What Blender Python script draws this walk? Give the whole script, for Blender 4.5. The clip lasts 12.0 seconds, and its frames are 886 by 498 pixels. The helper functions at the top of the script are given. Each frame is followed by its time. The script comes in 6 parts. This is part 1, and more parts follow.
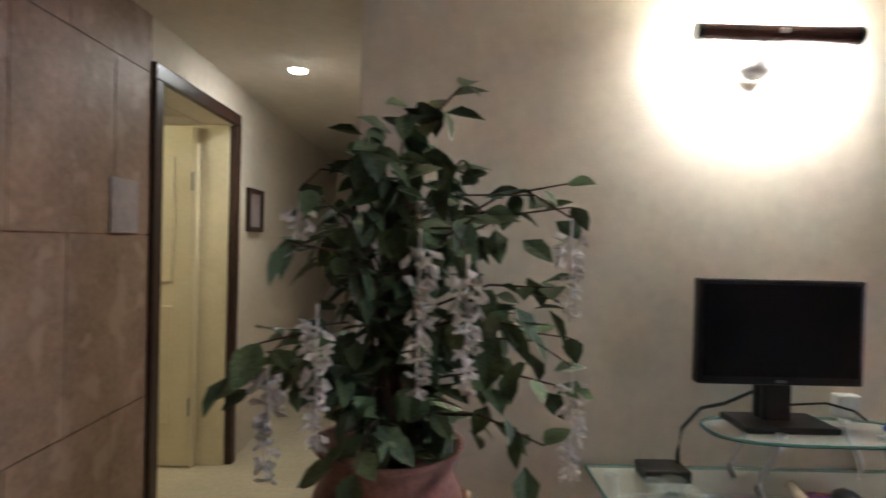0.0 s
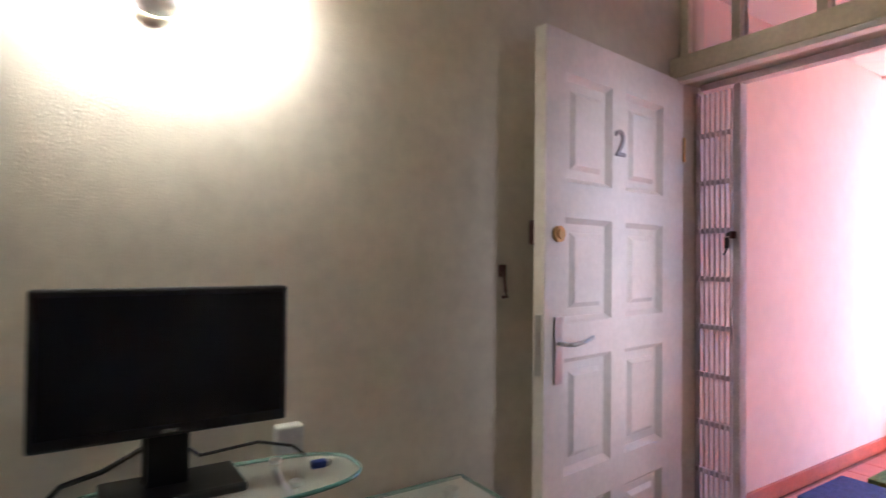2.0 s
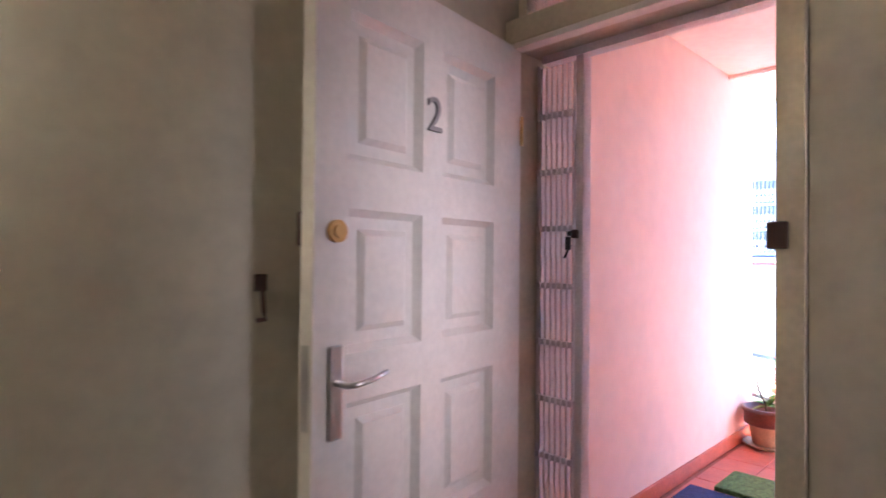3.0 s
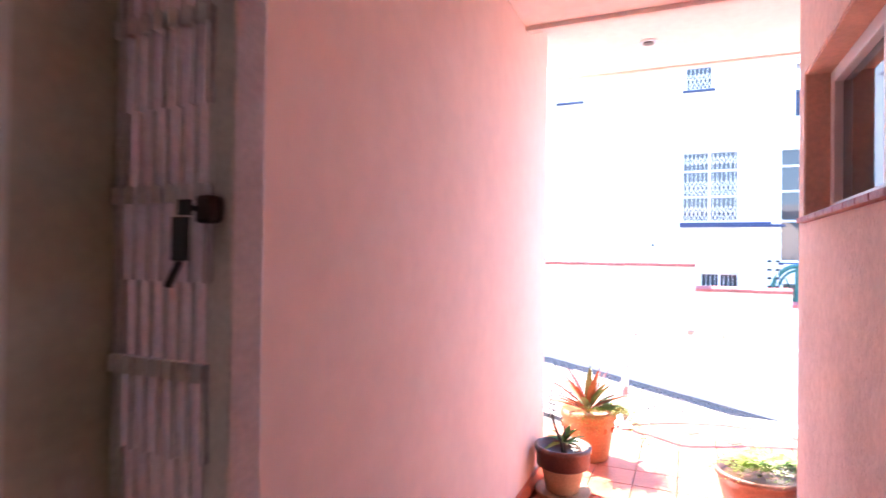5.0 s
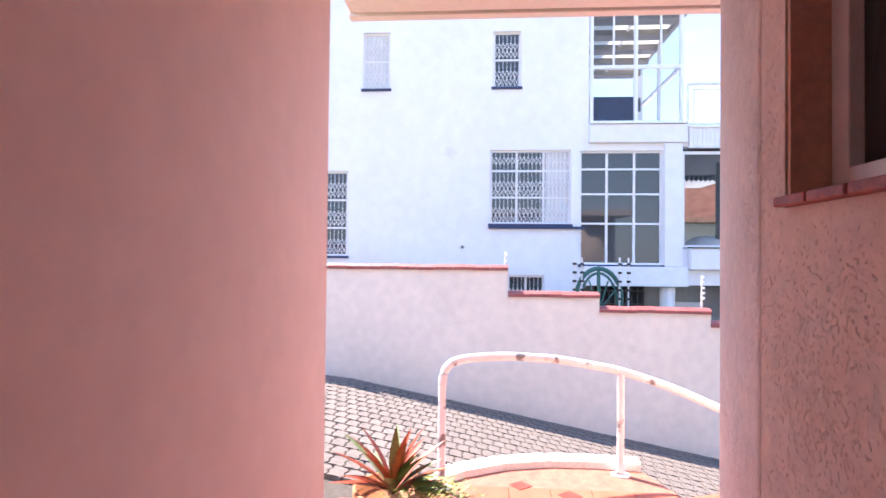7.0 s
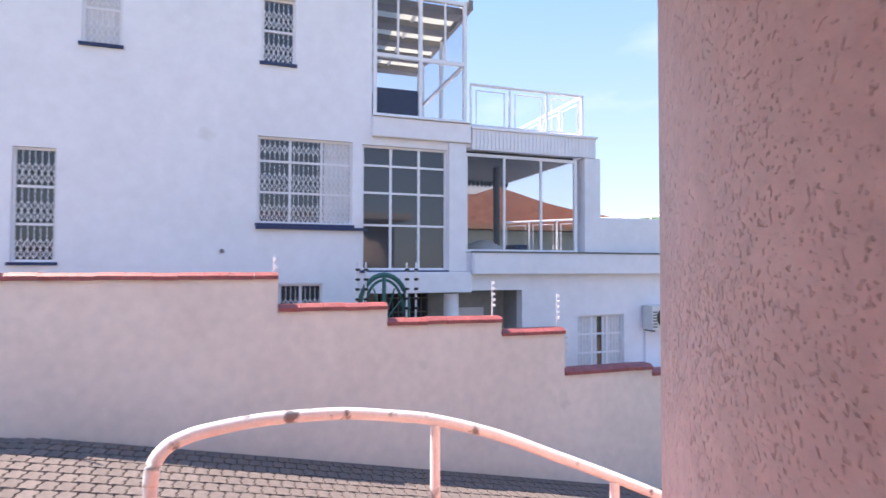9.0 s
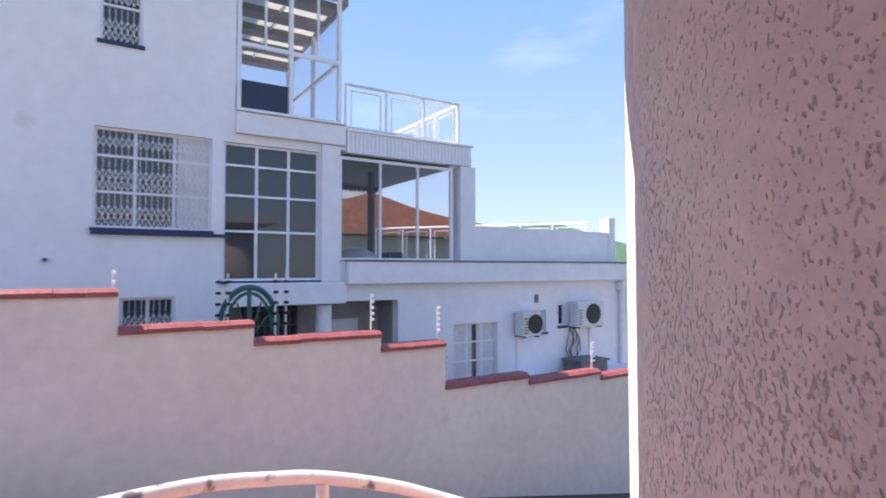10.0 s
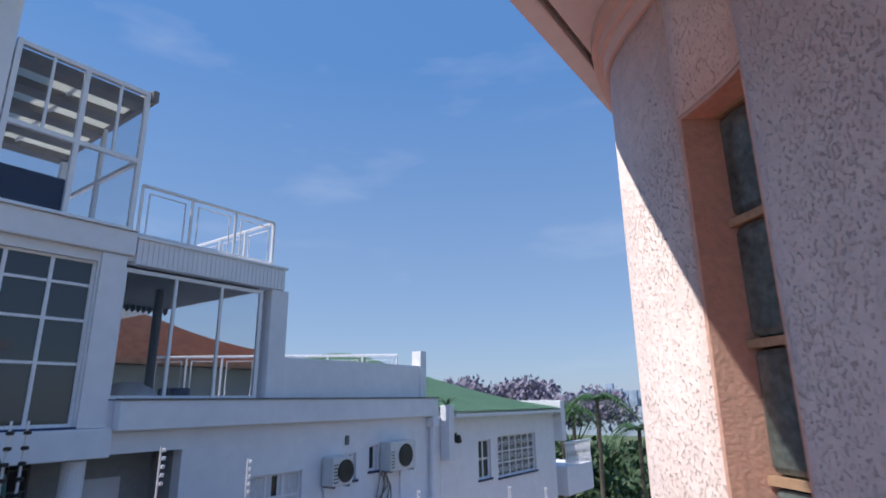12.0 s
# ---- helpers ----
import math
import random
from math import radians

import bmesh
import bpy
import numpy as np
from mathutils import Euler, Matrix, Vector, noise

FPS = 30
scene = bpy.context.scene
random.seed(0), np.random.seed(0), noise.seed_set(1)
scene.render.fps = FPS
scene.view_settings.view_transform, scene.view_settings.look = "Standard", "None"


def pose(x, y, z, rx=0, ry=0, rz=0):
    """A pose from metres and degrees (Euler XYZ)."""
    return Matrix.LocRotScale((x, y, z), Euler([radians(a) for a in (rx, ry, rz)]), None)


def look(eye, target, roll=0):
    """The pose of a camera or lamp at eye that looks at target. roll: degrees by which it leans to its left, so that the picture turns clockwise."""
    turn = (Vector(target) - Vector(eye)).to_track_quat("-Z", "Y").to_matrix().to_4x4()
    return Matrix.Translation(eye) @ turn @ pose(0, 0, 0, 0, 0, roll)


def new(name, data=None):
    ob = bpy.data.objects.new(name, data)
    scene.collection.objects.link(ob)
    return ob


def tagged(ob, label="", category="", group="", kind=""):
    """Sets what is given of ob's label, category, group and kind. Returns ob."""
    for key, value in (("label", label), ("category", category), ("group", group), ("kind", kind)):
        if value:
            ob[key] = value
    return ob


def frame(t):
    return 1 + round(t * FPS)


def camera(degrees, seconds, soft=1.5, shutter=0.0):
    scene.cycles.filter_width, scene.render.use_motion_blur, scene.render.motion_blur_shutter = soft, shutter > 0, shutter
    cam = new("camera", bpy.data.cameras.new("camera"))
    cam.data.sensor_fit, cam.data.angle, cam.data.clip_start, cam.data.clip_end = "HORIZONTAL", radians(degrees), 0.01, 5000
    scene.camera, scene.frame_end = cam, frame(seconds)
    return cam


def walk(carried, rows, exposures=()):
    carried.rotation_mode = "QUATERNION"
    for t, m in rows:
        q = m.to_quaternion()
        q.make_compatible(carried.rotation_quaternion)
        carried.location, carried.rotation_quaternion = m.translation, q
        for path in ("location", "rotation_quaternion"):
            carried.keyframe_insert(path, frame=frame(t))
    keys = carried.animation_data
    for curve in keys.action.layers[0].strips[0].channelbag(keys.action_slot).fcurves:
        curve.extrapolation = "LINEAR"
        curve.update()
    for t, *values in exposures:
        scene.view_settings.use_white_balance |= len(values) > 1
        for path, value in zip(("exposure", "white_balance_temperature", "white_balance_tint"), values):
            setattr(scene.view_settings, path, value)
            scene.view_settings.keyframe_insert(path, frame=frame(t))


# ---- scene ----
cam = camera(76.9, 12.0, shutter=0.4)
PATH = [
    (0, (1.053, 0.015, 1.311), (1.072, 2.015, 1.288), 1.41),
    (0.5, (1.229, 0.055, 1.303), (1.563, 2.027, 1.296), 1.37),
    (1, (1.424, 0.138, 1.309), (2.026, 2.045, 1.310), 1.09),
    (1.5, (1.643, 0.232, 1.301), (2.522, 2.028, 1.324), 0.74),
    (2, (1.880, 0.337, 1.295), (2.976, 2.009, 1.327), 0.62),
    (2.5, (2.157, 0.430, 1.300), (3.416, 1.984, 1.333), 0.54),
    (3, (2.434, 0.539, 1.320), (3.838, 1.963, 1.346), 0.56),
    (3.2, (2.539, 0.596, 1.326), (4.011, 1.950, 1.366), 0.53),
    (4.8, (3.535, 1.068, 1.355), (5.328, 1.952, 1.376), 0.69),
    (5, (3.628, 1.099, 1.355), (5.461, 1.899, 1.375), 0.78),
    (5.5, (3.922, 1.181, 1.362), (5.836, 1.759, 1.381), 0.77),
    (6, (4.263, 1.248, 1.373), (6.227, 1.622, 1.395), 0.63),
    (6.5, (4.612, 1.295, 1.383), (6.594, 1.561, 1.409), 0.58),
    (8.3, (5.733, 1.279, 1.372), (7.699, 0.913, 1.425), 0.42),
    (8.5, (5.859, 1.259, 1.369), (7.803, 0.796, 1.423), 0.33),
    (9, (6.151, 1.203, 1.383), (8.047, 0.568, 1.441), 0.16),
    (9.5, (6.365, 1.178, 1.421), (8.184, 0.349, 1.482), 0.10),
    (10, (6.545, 1.168, 1.467), (8.240, 0.108, 1.540), -0.06),
    (10.5, (6.741, 1.099, 1.523), (8.305, -0.144, 1.624), -0.12),
    (11, (6.948, 1.108, 1.580), (8.373, -0.281, 1.776), -0.19),
    (11.5, (7.182, 1.129, 1.592), (8.445, -0.381, 1.946), -0.49),
    (12, (7.391, 1.158, 1.559), (8.528, -0.402, 2.082), -0.65),
]
EXPOSURES = [(0.0, 4.7, 5500, 9), (1.0, 4.55, 5500, 9), (2.0, 4.3, 5600, 9), (3.2, 4.1, 5900, 10), (5.0, 3.4, 6500, 15), (5.5, 3.1, 6600, 16), (6.0, 2.75, 6700, 17), (6.7, 2.15, 6900, 18), (8.3, 1.38, 7300, 22), (9.0, 1.18, 7200, 21), (10.0, 0.85, 6900, 18), (11.0, 0.4, 6500, 14), (12.0, -0.1, 6100, 12)]
walk(cam, [(t, look(eye, target, roll)) for t, eye, target, roll in PATH], EXPOSURES)

# ---- world, sun, lamps ----
SUN_WAY = Vector((0.42, 0.57, 1.0)).normalized()
world = bpy.data.worlds.new("sky")
scene.world = world
world.use_nodes = True
wn, wl = world.node_tree.nodes, world.node_tree.links
sky = wn.new("ShaderNodeTexSky")
sky.sky_type, sky.sun_disc = "NISHITA", False
sky.sun_elevation, sky.sun_rotation = math.asin(SUN_WAY.z), math.atan2(SUN_WAY.x, SUN_WAY.y)
sky.air_density, sky.dust_density, sky.ozone_density = 1.0, 0.35, 3.0
# thin high cloud
wc, wm, wno, wra, wmix = (wn.new("ShaderNodeTexCoord"), wn.new("ShaderNodeMapping"), wn.new("ShaderNodeTexNoise"),
                          wn.new("ShaderNodeValToRGB"), wn.new("ShaderNodeMixRGB"))
wm.inputs["Scale"].default_value = (1.6, 2.2, 7.0)
wno.inputs["Scale"].default_value, wno.inputs["Detail"].default_value = 1.7, 7
wra.color_ramp.elements[0].position, wra.color_ramp.elements[1].position = 0.56, 0.85
wra.color_ramp.elements[1].color = (0.32, 0.32, 0.32, 1)
wmix.inputs[2].default_value = (5.0, 5.4, 6.4, 1)
wl.new(wc.outputs["Generated"], wm.inputs[0])
wl.new(wm.outputs[0], wno.inputs["Vector"])
wl.new(wno.outputs["Fac"], wra.inputs[0])
wl.new(wra.outputs[0], wmix.inputs[0])
# sea haze paling the lower sky
wsep, wrange, wgrad, whaze = wn.new("ShaderNodeSeparateXYZ"), wn.new("ShaderNodeMapRange"), wn.new("ShaderNodeMixRGB"), wn.new("ShaderNodeMixRGB")
wrange.inputs["From Min"].default_value, wrange.inputs["From Max"].default_value = -0.02, 0.55
wgrad.inputs[1].default_value, wgrad.inputs[2].default_value = (2.5, 3.35, 4.6, 1), (0.85, 2.1, 4.6, 1)
whaze.inputs[0].default_value = 0.75
wl.new(wc.outputs["Generated"], wsep.inputs[0])
wl.new(wsep.outputs["Z"], wrange.inputs["Value"])
wl.new(wrange.outputs[0], wgrad.inputs[0])
wl.new(sky.outputs[0], whaze.inputs[1])
wl.new(wgrad.outputs[0], whaze.inputs[2])
wl.new(whaze.outputs[0], wmix.inputs[1])
wl.new(wmix.outputs[0], wn["Background"].inputs[0])
wn["Background"].inputs[1].default_value = 0.145


def lamp(name, kind, m, energy, color, **kw):
    data = bpy.data.lights.new(name, kind)
    data.energy, data.color = energy, color
    if "angle" in kw:
        data.angle = kw["angle"]
    if "size" in kw:
        data.shape, data.size, data.size_y = "RECTANGLE", kw["size"][0], kw["size"][1]
    if "radius" in kw:
        data.shadow_soft_size = kw["radius"]
    if "cone" in kw:
        data.spot_size, data.spot_blend = kw["cone"], 0.5
    if "spread" in kw:
        data.spread = kw["spread"]
    ob = new(name, data)
    ob.matrix_world = m
    return ob


lamp("sun", "SUN", look((0, 0, 20), Vector((0, 0, 20)) - SUN_WAY), 4.8, (1.0, 0.95, 0.88), angle=0.009)
# added fill at the assumed east window: narrow beams at door and plant
lamp("window_fill", "AREA", look((3.93, 0.30, 1.5), (3.62, 1.70, 1.25)), 0.12, (1.0, 0.90, 0.92), size=(0.6, 1.15), spread=radians(48))
lamp("window_fill", "AREA", look((3.93, -0.25, 1.5), (0.95, 1.30, 1.15)), 0.035, (1.0, 0.93, 0.90), size=(0.45, 1.1), spread=radians(32))
# tubes of the picture light
lamp("picture_tube_glow", "SPOT", look((1.93, 1.69, 1.955), (1.93, 1.757, 1.945)), 1.55, (1.0, 0.93, 0.82), radius=0.02, cone=radians(168))
lamp("picture_tube_glow", "SPOT", look((2.15, 1.69, 1.955), (2.15, 1.757, 1.945)), 1.55, (1.0, 0.93, 0.82), radius=0.02, cone=radians(168))
# recessed spot in the passage, and an unseen lamp added for the yellow bedroom
lamp("downlight_glow", "SPOT", look((0.30, 2.95, 2.17), (0.30, 2.951, 0)), 0.6, (1.0, 0.85, 0.55), radius=0.03, cone=radians(110))
lamp("bedroom_glow", "POINT", pose(-1.1, 2.35, 2.0), 0.5, (1.0, 0.87, 0.50), radius=0.08)


# ---- materials ----
def mat(name, color, rough=0.6, vary=0.06, scale=6.0, bump=0.0, bscale=60.0, metal=0.0, glass=False, emit=None, rand=0.0, spots=None, spot_at=0.62, spot_scale=3.0, detail=4, spec=0.5, trans=0.0, alpha=None):
    m = bpy.data.materials.new(name)
    m.use_nodes = True
    n, l = m.node_tree.nodes, m.node_tree.links
    b = n["Principled BSDF"]
    b.inputs["Roughness"].default_value, b.inputs["Metallic"].default_value = rough, metal
    b.inputs["Specular IOR Level"].default_value = spec
    co = n.new("ShaderNodeTexCoord")
    if vary or spots or rand:
        hsv = n.new("ShaderNodeHueSaturation")
        hsv.inputs["Color"].default_value = (*color, 1)
        n1, n2 = n.new("ShaderNodeTexNoise"), n.new("ShaderNodeTexNoise")
        n1.inputs["Scale"].default_value, n1.inputs["Detail"].default_value = scale, detail
        n2.inputs["Scale"].default_value, n2.inputs["Detail"].default_value = scale * 9, 3
        l.new(co.outputs["Object"], n1.inputs["Vector"])
        l.new(co.outputs["Object"], n2.inputs["Vector"])
        a = n.new("ShaderNodeMath")
        a.operation = "ADD"
        l.new(n1.outputs["Fac"], a.inputs[0])
        l.new(n2.outputs["Fac"], a.inputs[1])
        r = n.new("ShaderNodeMapRange")
        r.inputs["From Min"].default_value, r.inputs["From Max"].default_value = 0.7, 1.3
        r.inputs["To Min"].default_value, r.inputs["To Max"].default_value = 1 - vary * 2, 1 + vary * 2
        l.new(a.outputs[0], r.inputs["Value"])
        out = r.outputs[0]
        if rand:
            oi, r2, mu = n.new("ShaderNodeObjectInfo"), n.new("ShaderNodeMapRange"), n.new("ShaderNodeMath")
            r2.inputs["To Min"].default_value, r2.inputs["To Max"].default_value = 1 - rand, 1 + rand
            mu.operation = "MULTIPLY"
            l.new(oi.outputs["Random"], r2.inputs["Value"])
            l.new(out, mu.inputs[0])
            l.new(r2.outputs[0], mu.inputs[1])
            out = mu.outputs[0]
        l.new(out, hsv.inputs["Value"])
        col = hsv.outputs[0]
        if spots:
            n3, ra, mx = n.new("ShaderNodeTexNoise"), n.new("ShaderNodeValToRGB"), n.new("ShaderNodeMixRGB")
            n3.inputs["Scale"].default_value, n3.inputs["Detail"].default_value = spot_scale, 5
            ra.color_ramp.elements[0].position, ra.color_ramp.elements[1].position = spot_at, spot_at + 0.06
            mx.inputs[2].default_value = (*spots, 1)
            l.new(co.outputs["Object"], n3.inputs["Vector"])
            l.new(n3.outputs["Fac"], ra.inputs[0])
            l.new(ra.outputs[0], mx.inputs[0])
            l.new(col, mx.inputs[1])
            col = mx.outputs[0]
        l.new(col, b.inputs["Base Color"])
    else:
        b.inputs["Base Color"].default_value = (*color, 1)
    if bump:
        nb, bp = n.new("ShaderNodeTexNoise"), n.new("ShaderNodeBump")
        nb.inputs["Scale"].default_value, nb.inputs["Detail"].default_value = bscale, 5
        bp.inputs["Strength"].default_value, bp.inputs["Distance"].default_value = min(1.0, bump), 0.012 if bump < 1 else 0.024
        l.new(co.outputs["Object"], nb.inputs["Vector"])
        l.new(nb.outputs["Fac"], bp.inputs["Height"])
        l.new(bp.outputs[0], b.inputs["Normal"])
    if glass:
        b.inputs["Transmission Weight"].default_value, b.inputs["IOR"].default_value = 1.0, 1.45
    if trans:
        b.inputs["Transmission Weight"].default_value = trans
    if alpha is not None:
        b.inputs["Alpha"].default_value = alpha
    if emit:
        b.inputs["Emission Color"].default_value, b.inputs["Emission Strength"].default_value = (*emit[:3], 1), emit[3]
    return m


def pitted_plaster(name, color, pit_shade):
    """Hand-floated plaster with scattered torn pits, thicker in some patches."""
    m = mat(name, color, 0.88, 0.05, 3.0)
    n, l = m.node_tree.nodes, m.node_tree.links
    b = n["Principled BSDF"]
    co, mp = n.new("ShaderNodeTexCoord"), n.new("ShaderNodeMapping")
    mp.inputs["Rotation"].default_value, mp.inputs["Scale"].default_value = (0.5, 0.4, 0.3), (1.0, 1.0, 0.55)
    fine, patch, grain = n.new("ShaderNodeTexNoise"), n.new("ShaderNodeTexNoise"), n.new("ShaderNodeTexNoise")
    fine.inputs["Scale"].default_value, fine.inputs["Detail"].default_value = 170, 3.0
    patch.inputs["Scale"].default_value, patch.inputs["Detail"].default_value = 2.6, 2
    grain.inputs["Scale"].default_value, grain.inputs["Detail"].default_value = 26, 4
    l.new(co.outputs["Object"], mp.inputs[0])
    l.new(mp.outputs[0], fine.inputs["Vector"])
    l.new(co.outputs["Object"], patch.inputs["Vector"])
    l.new(co.outputs["Object"], grain.inputs["Vector"])
    bias, r, mx = n.new("ShaderNodeMath"), n.new("ShaderNodeMapRange"), n.new("ShaderNodeMixRGB")
    bias.operation = "MULTIPLY_ADD"
    bias.inputs[1].default_value = 0.30
    l.new(patch.outputs["Fac"], bias.inputs[0])
    l.new(fine.outputs["Fac"], bias.inputs[2])
    r.inputs["From Min"].default_value, r.inputs["From Max"].default_value = 0.735, 0.83
    l.new(bias.outputs[0], r.inputs["Value"])
    col = b.inputs["Base Color"].links[0].from_socket
    # pits also coloured darker, painting the shade inside the hollows
    mx.inputs[2].default_value = (*pit_shade, 1)
    l.new(r.outputs[0], mx.inputs[0])
    l.new(col, mx.inputs[1])
    l.new(mx.outputs[0], b.inputs["Base Color"])
    h, bp = n.new("ShaderNodeMath"), n.new("ShaderNodeBump")
    h.operation = "MULTIPLY_ADD"
    h.inputs[1].default_value = -0.9
    l.new(r.outputs[0], h.inputs[0])
    l.new(grain.outputs["Fac"], h.inputs[2])
    bp.inputs["Strength"].default_value, bp.inputs["Distance"].default_value = 0.8, 0.007
    l.new(h.outputs[0], bp.inputs["Height"])
    l.new(bp.outputs[0], b.inputs["Normal"])
    return m


PINK_ROUGH = pitted_plaster("pink_rough_plaster", (0.86, 0.69, 0.61), (0.71, 0.545, 0.465))
CREAM_WALL = mat("cream_wall_paint", (0.70, 0.63, 0.54), 0.75, 0.04, 2.5, 0.12, 180)
CEIL = mat("white_ceiling_paint", (0.72, 0.66, 0.58), 0.85, 0.03, 2)
TAN_TILE = mat("tan_stone_cladding", (0.31, 0.205, 0.15), 0.5, 0.12, 5, 0.18, 40, spots=(0.40, 0.28, 0.21), spot_at=0.56, spot_scale=7)
IN_FLOOR = mat("cream_floor_tile", (0.60, 0.54, 0.42), 0.25, 0.05, 4)
DARK_WOOD = mat("dark_stained_wood", (0.035, 0.015, 0.010), 0.4, 0.2, 12)
DOOR_CREAM = mat("cream_gloss_paint", (0.70, 0.62, 0.44), 0.4, 0.03, 6)
DOOR_WHITE = mat("white_gloss_paint", (0.80, 0.74, 0.71), 0.38, 0.03, 5, 0.08, 90)
FRAME_CREAM = mat("cream_frame_paint", (0.62, 0.54, 0.43), 0.45, 0.05, 6)
PINK_WALL = mat("salmon_wall_paint", (0.84, 0.62, 0.53), 0.7, 0.025, 1.2, 0.04, 160)
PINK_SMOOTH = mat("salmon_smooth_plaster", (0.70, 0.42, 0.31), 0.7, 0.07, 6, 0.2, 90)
PORCH_CEIL = mat("white_soffit_paint", (0.80, 0.70, 0.66), 0.8, 0.03, 2)
RED_TILE = mat("red_floor_tile", (0.50, 0.12, 0.07), 0.35, 0.10, 9, 0.08, 60, rand=0.10)
DARK_TILE = mat("dark_red_insert_tile", (0.22, 0.05, 0.035), 0.4, 0.12, 12)
GROUT = mat("red_grout", (0.34, 0.13, 0.09), 0.9, 0.15, 14)
WHITE_KERB = mat("white_kerb_paint", (0.80, 0.72, 0.68), 0.7, 0.08, 6, 0.2, 50)
PAVER = mat("grey_pink_paver", (0.165, 0.135, 0.122), 0.9, 0.14, 20, 0.4, 90, rand=0.12)
JOINT = mat("paving_sand_joint", (0.085, 0.07, 0.06), 0.95, 0.2, 25, 0.3, 120)
GROUND_DIRT = mat("dry_grass_ground", (0.12, 0.15, 0.06), 0.95, 0.3, 0.4, 0.4, 3)
BOUND_WALL = mat("pale_pink_boundary_paint", (0.81, 0.67, 0.58), 0.8, 0.04, 0.9, 0.15, 70, spots=(0.75, 0.62, 0.53), spot_at=0.70, spot_scale=2.2)
COPING = mat("red_coping_paint", (0.33, 0.085, 0.080), 0.55, 0.16, 9, 0.3, 45, spots=(0.28, 0.05, 0.04), spot_at=0.60, spot_scale=8)
HOUSE_WHITE = mat("white_house_paint", (0.80, 0.78, 0.80), 0.8, 0.025, 0.6, 0.08, 60, spots=(0.72, 0.69, 0.68), spot_at=0.70, spot_scale=1.4)
WHITE_METAL = mat("white_painted_steel", (0.78, 0.76, 0.76), 0.45, 0.05, 20, spots=(0.30, 0.28, 0.29), spot_at=0.74, spot_scale=12)
RAIL_PAINT = mat("chipped_white_rail_paint", (0.79, 0.77, 0.77), 0.4, 0.05, 14, 0.1, 90, spots=(0.20, 0.19, 0.20), spot_at=0.58, spot_scale=8)
ALU = mat("white_aluminium_frame", (0.80, 0.78, 0.79), 0.35, 0.02, 10)
GLASS = mat("window_glass", (0.9, 0.95, 0.95), 0.02, 0, glass=True)
SMOKED = mat("dim_window_glass", (0.035, 0.04, 0.045), 0.04, 0, spec=0.8)
CLEAR = mat("thin_clear_glass", (0.10, 0.11, 0.12), 0.02, 0, spec=0.6, alpha=0.14)
TABLE_GLASS = mat("table_glass", (0.80, 0.90, 0.88), 0.02, 0, spec=0.6, alpha=0.20)
GLASS_EDGE = mat("green_glass_edge", (0.10, 0.22, 0.20), 0.1, 0.05, 8)
BLOCK_GLASS = mat("dark_glass_block", (0.09, 0.11, 0.10), 0.12, 0.3, 5, 0.6, 9, spec=0.7)
CHROME = mat("brushed_steel", (0.62, 0.60, 0.60), 0.28, 0.04, 30, metal=1.0)
BRASS = mat("brass", (0.65, 0.42, 0.18), 0.3, 0.05, 30, metal=1.0)
GATE_STEEL = mat("pale_gate_paint", (0.74, 0.65, 0.66), 0.45, 0.06, 12)
BLACK_PLASTIC = mat("black_plastic", (0.012, 0.012, 0.014), 0.35, 0.1, 30)
SCREEN = mat("black_screen", (0.006, 0.007, 0.012), 0.16, 0)
BROWN_METAL = mat("dark_brown_metal", (0.06, 0.02, 0.018), 0.35, 0.1, 12)
BULB = mat("lit_tube", (1, 0.9, 0.7), 0.5, 0, emit=(1.0, 0.88, 0.62, 18))
SPOT_LIT = mat("lit_spot", (1, 0.95, 0.8), 0.5, 0, emit=(1.0, 0.92, 0.75, 14))
LEAF = mat("variegated_leaf", (0.15, 0.215, 0.10), 0.5, 0.25, 20, rand=0.5, spots=(0.30, 0.34, 0.19), spot_at=0.62, spot_scale=11)
PETAL = mat("cream_silk_petal", (0.86, 0.81, 0.74), 0.7, 0.06, 30)
STEM = mat("brown_stem", (0.10, 0.06, 0.035), 0.8, 0.2, 20)
TERRA = mat("terracotta", (0.42, 0.16, 0.07), 0.65, 0.12, 8, 0.15, 60)
URN_CLAY = mat("mottled_brown_urn_clay", (0.25, 0.115, 0.085), 0.55, 0.2, 7, 0.2, 50, spots=(0.34, 0.20, 0.16), spot_at=0.55, spot_scale=6)
TERRA_DARK = mat("dark_glazed_terracotta", (0.13, 0.055, 0.04), 0.4, 0.15, 10, 0.2, 50)
BEIGE_CLAY = mat("beige_clay", (0.46, 0.30, 0.18), 0.6, 0.1, 10)
SOIL = mat("potting_soil", (0.05, 0.03, 0.02), 0.95, 0.3, 40, 0.6, 80)
FERN = mat("light_fern", (0.24, 0.30, 0.07), 0.6, 0.2, 20)
MOSS = mat("green_ground_cover", (0.10, 0.20, 0.03), 0.7, 0.2, 20)
BROM_RED = mat("red_bromeliad_leaf", (0.36, 0.07, 0.035), 0.4, 0.2, 8)
BROM_GREEN = mat("green_bromeliad_leaf", (0.16, 0.20, 0.08), 0.4, 0.2, 8)
BLUE = mat("blue_plastic", (0.02, 0.05, 0.30), 0.4, 0.05, 20)
PURPLE = mat("orange_purple_print", (0.40, 0.14, 0.05), 0.6, 0.1, 10, spots=(0.10, 0.04, 0.18), spot_at=0.52, spot_scale=22)
CORD = mat("cream_cord", (0.70, 0.62, 0.50), 0.8, 0.08, 40)
MAT_BLUE = mat("blue_door_mat", (0.035, 0.05, 0.14), 0.95, 0.2, 40, 0.6, 200)
MAT_GREEN = mat("green_grass_mat", (0.10, 0.17, 0.04), 0.95, 0.3, 40, 0.8, 160)
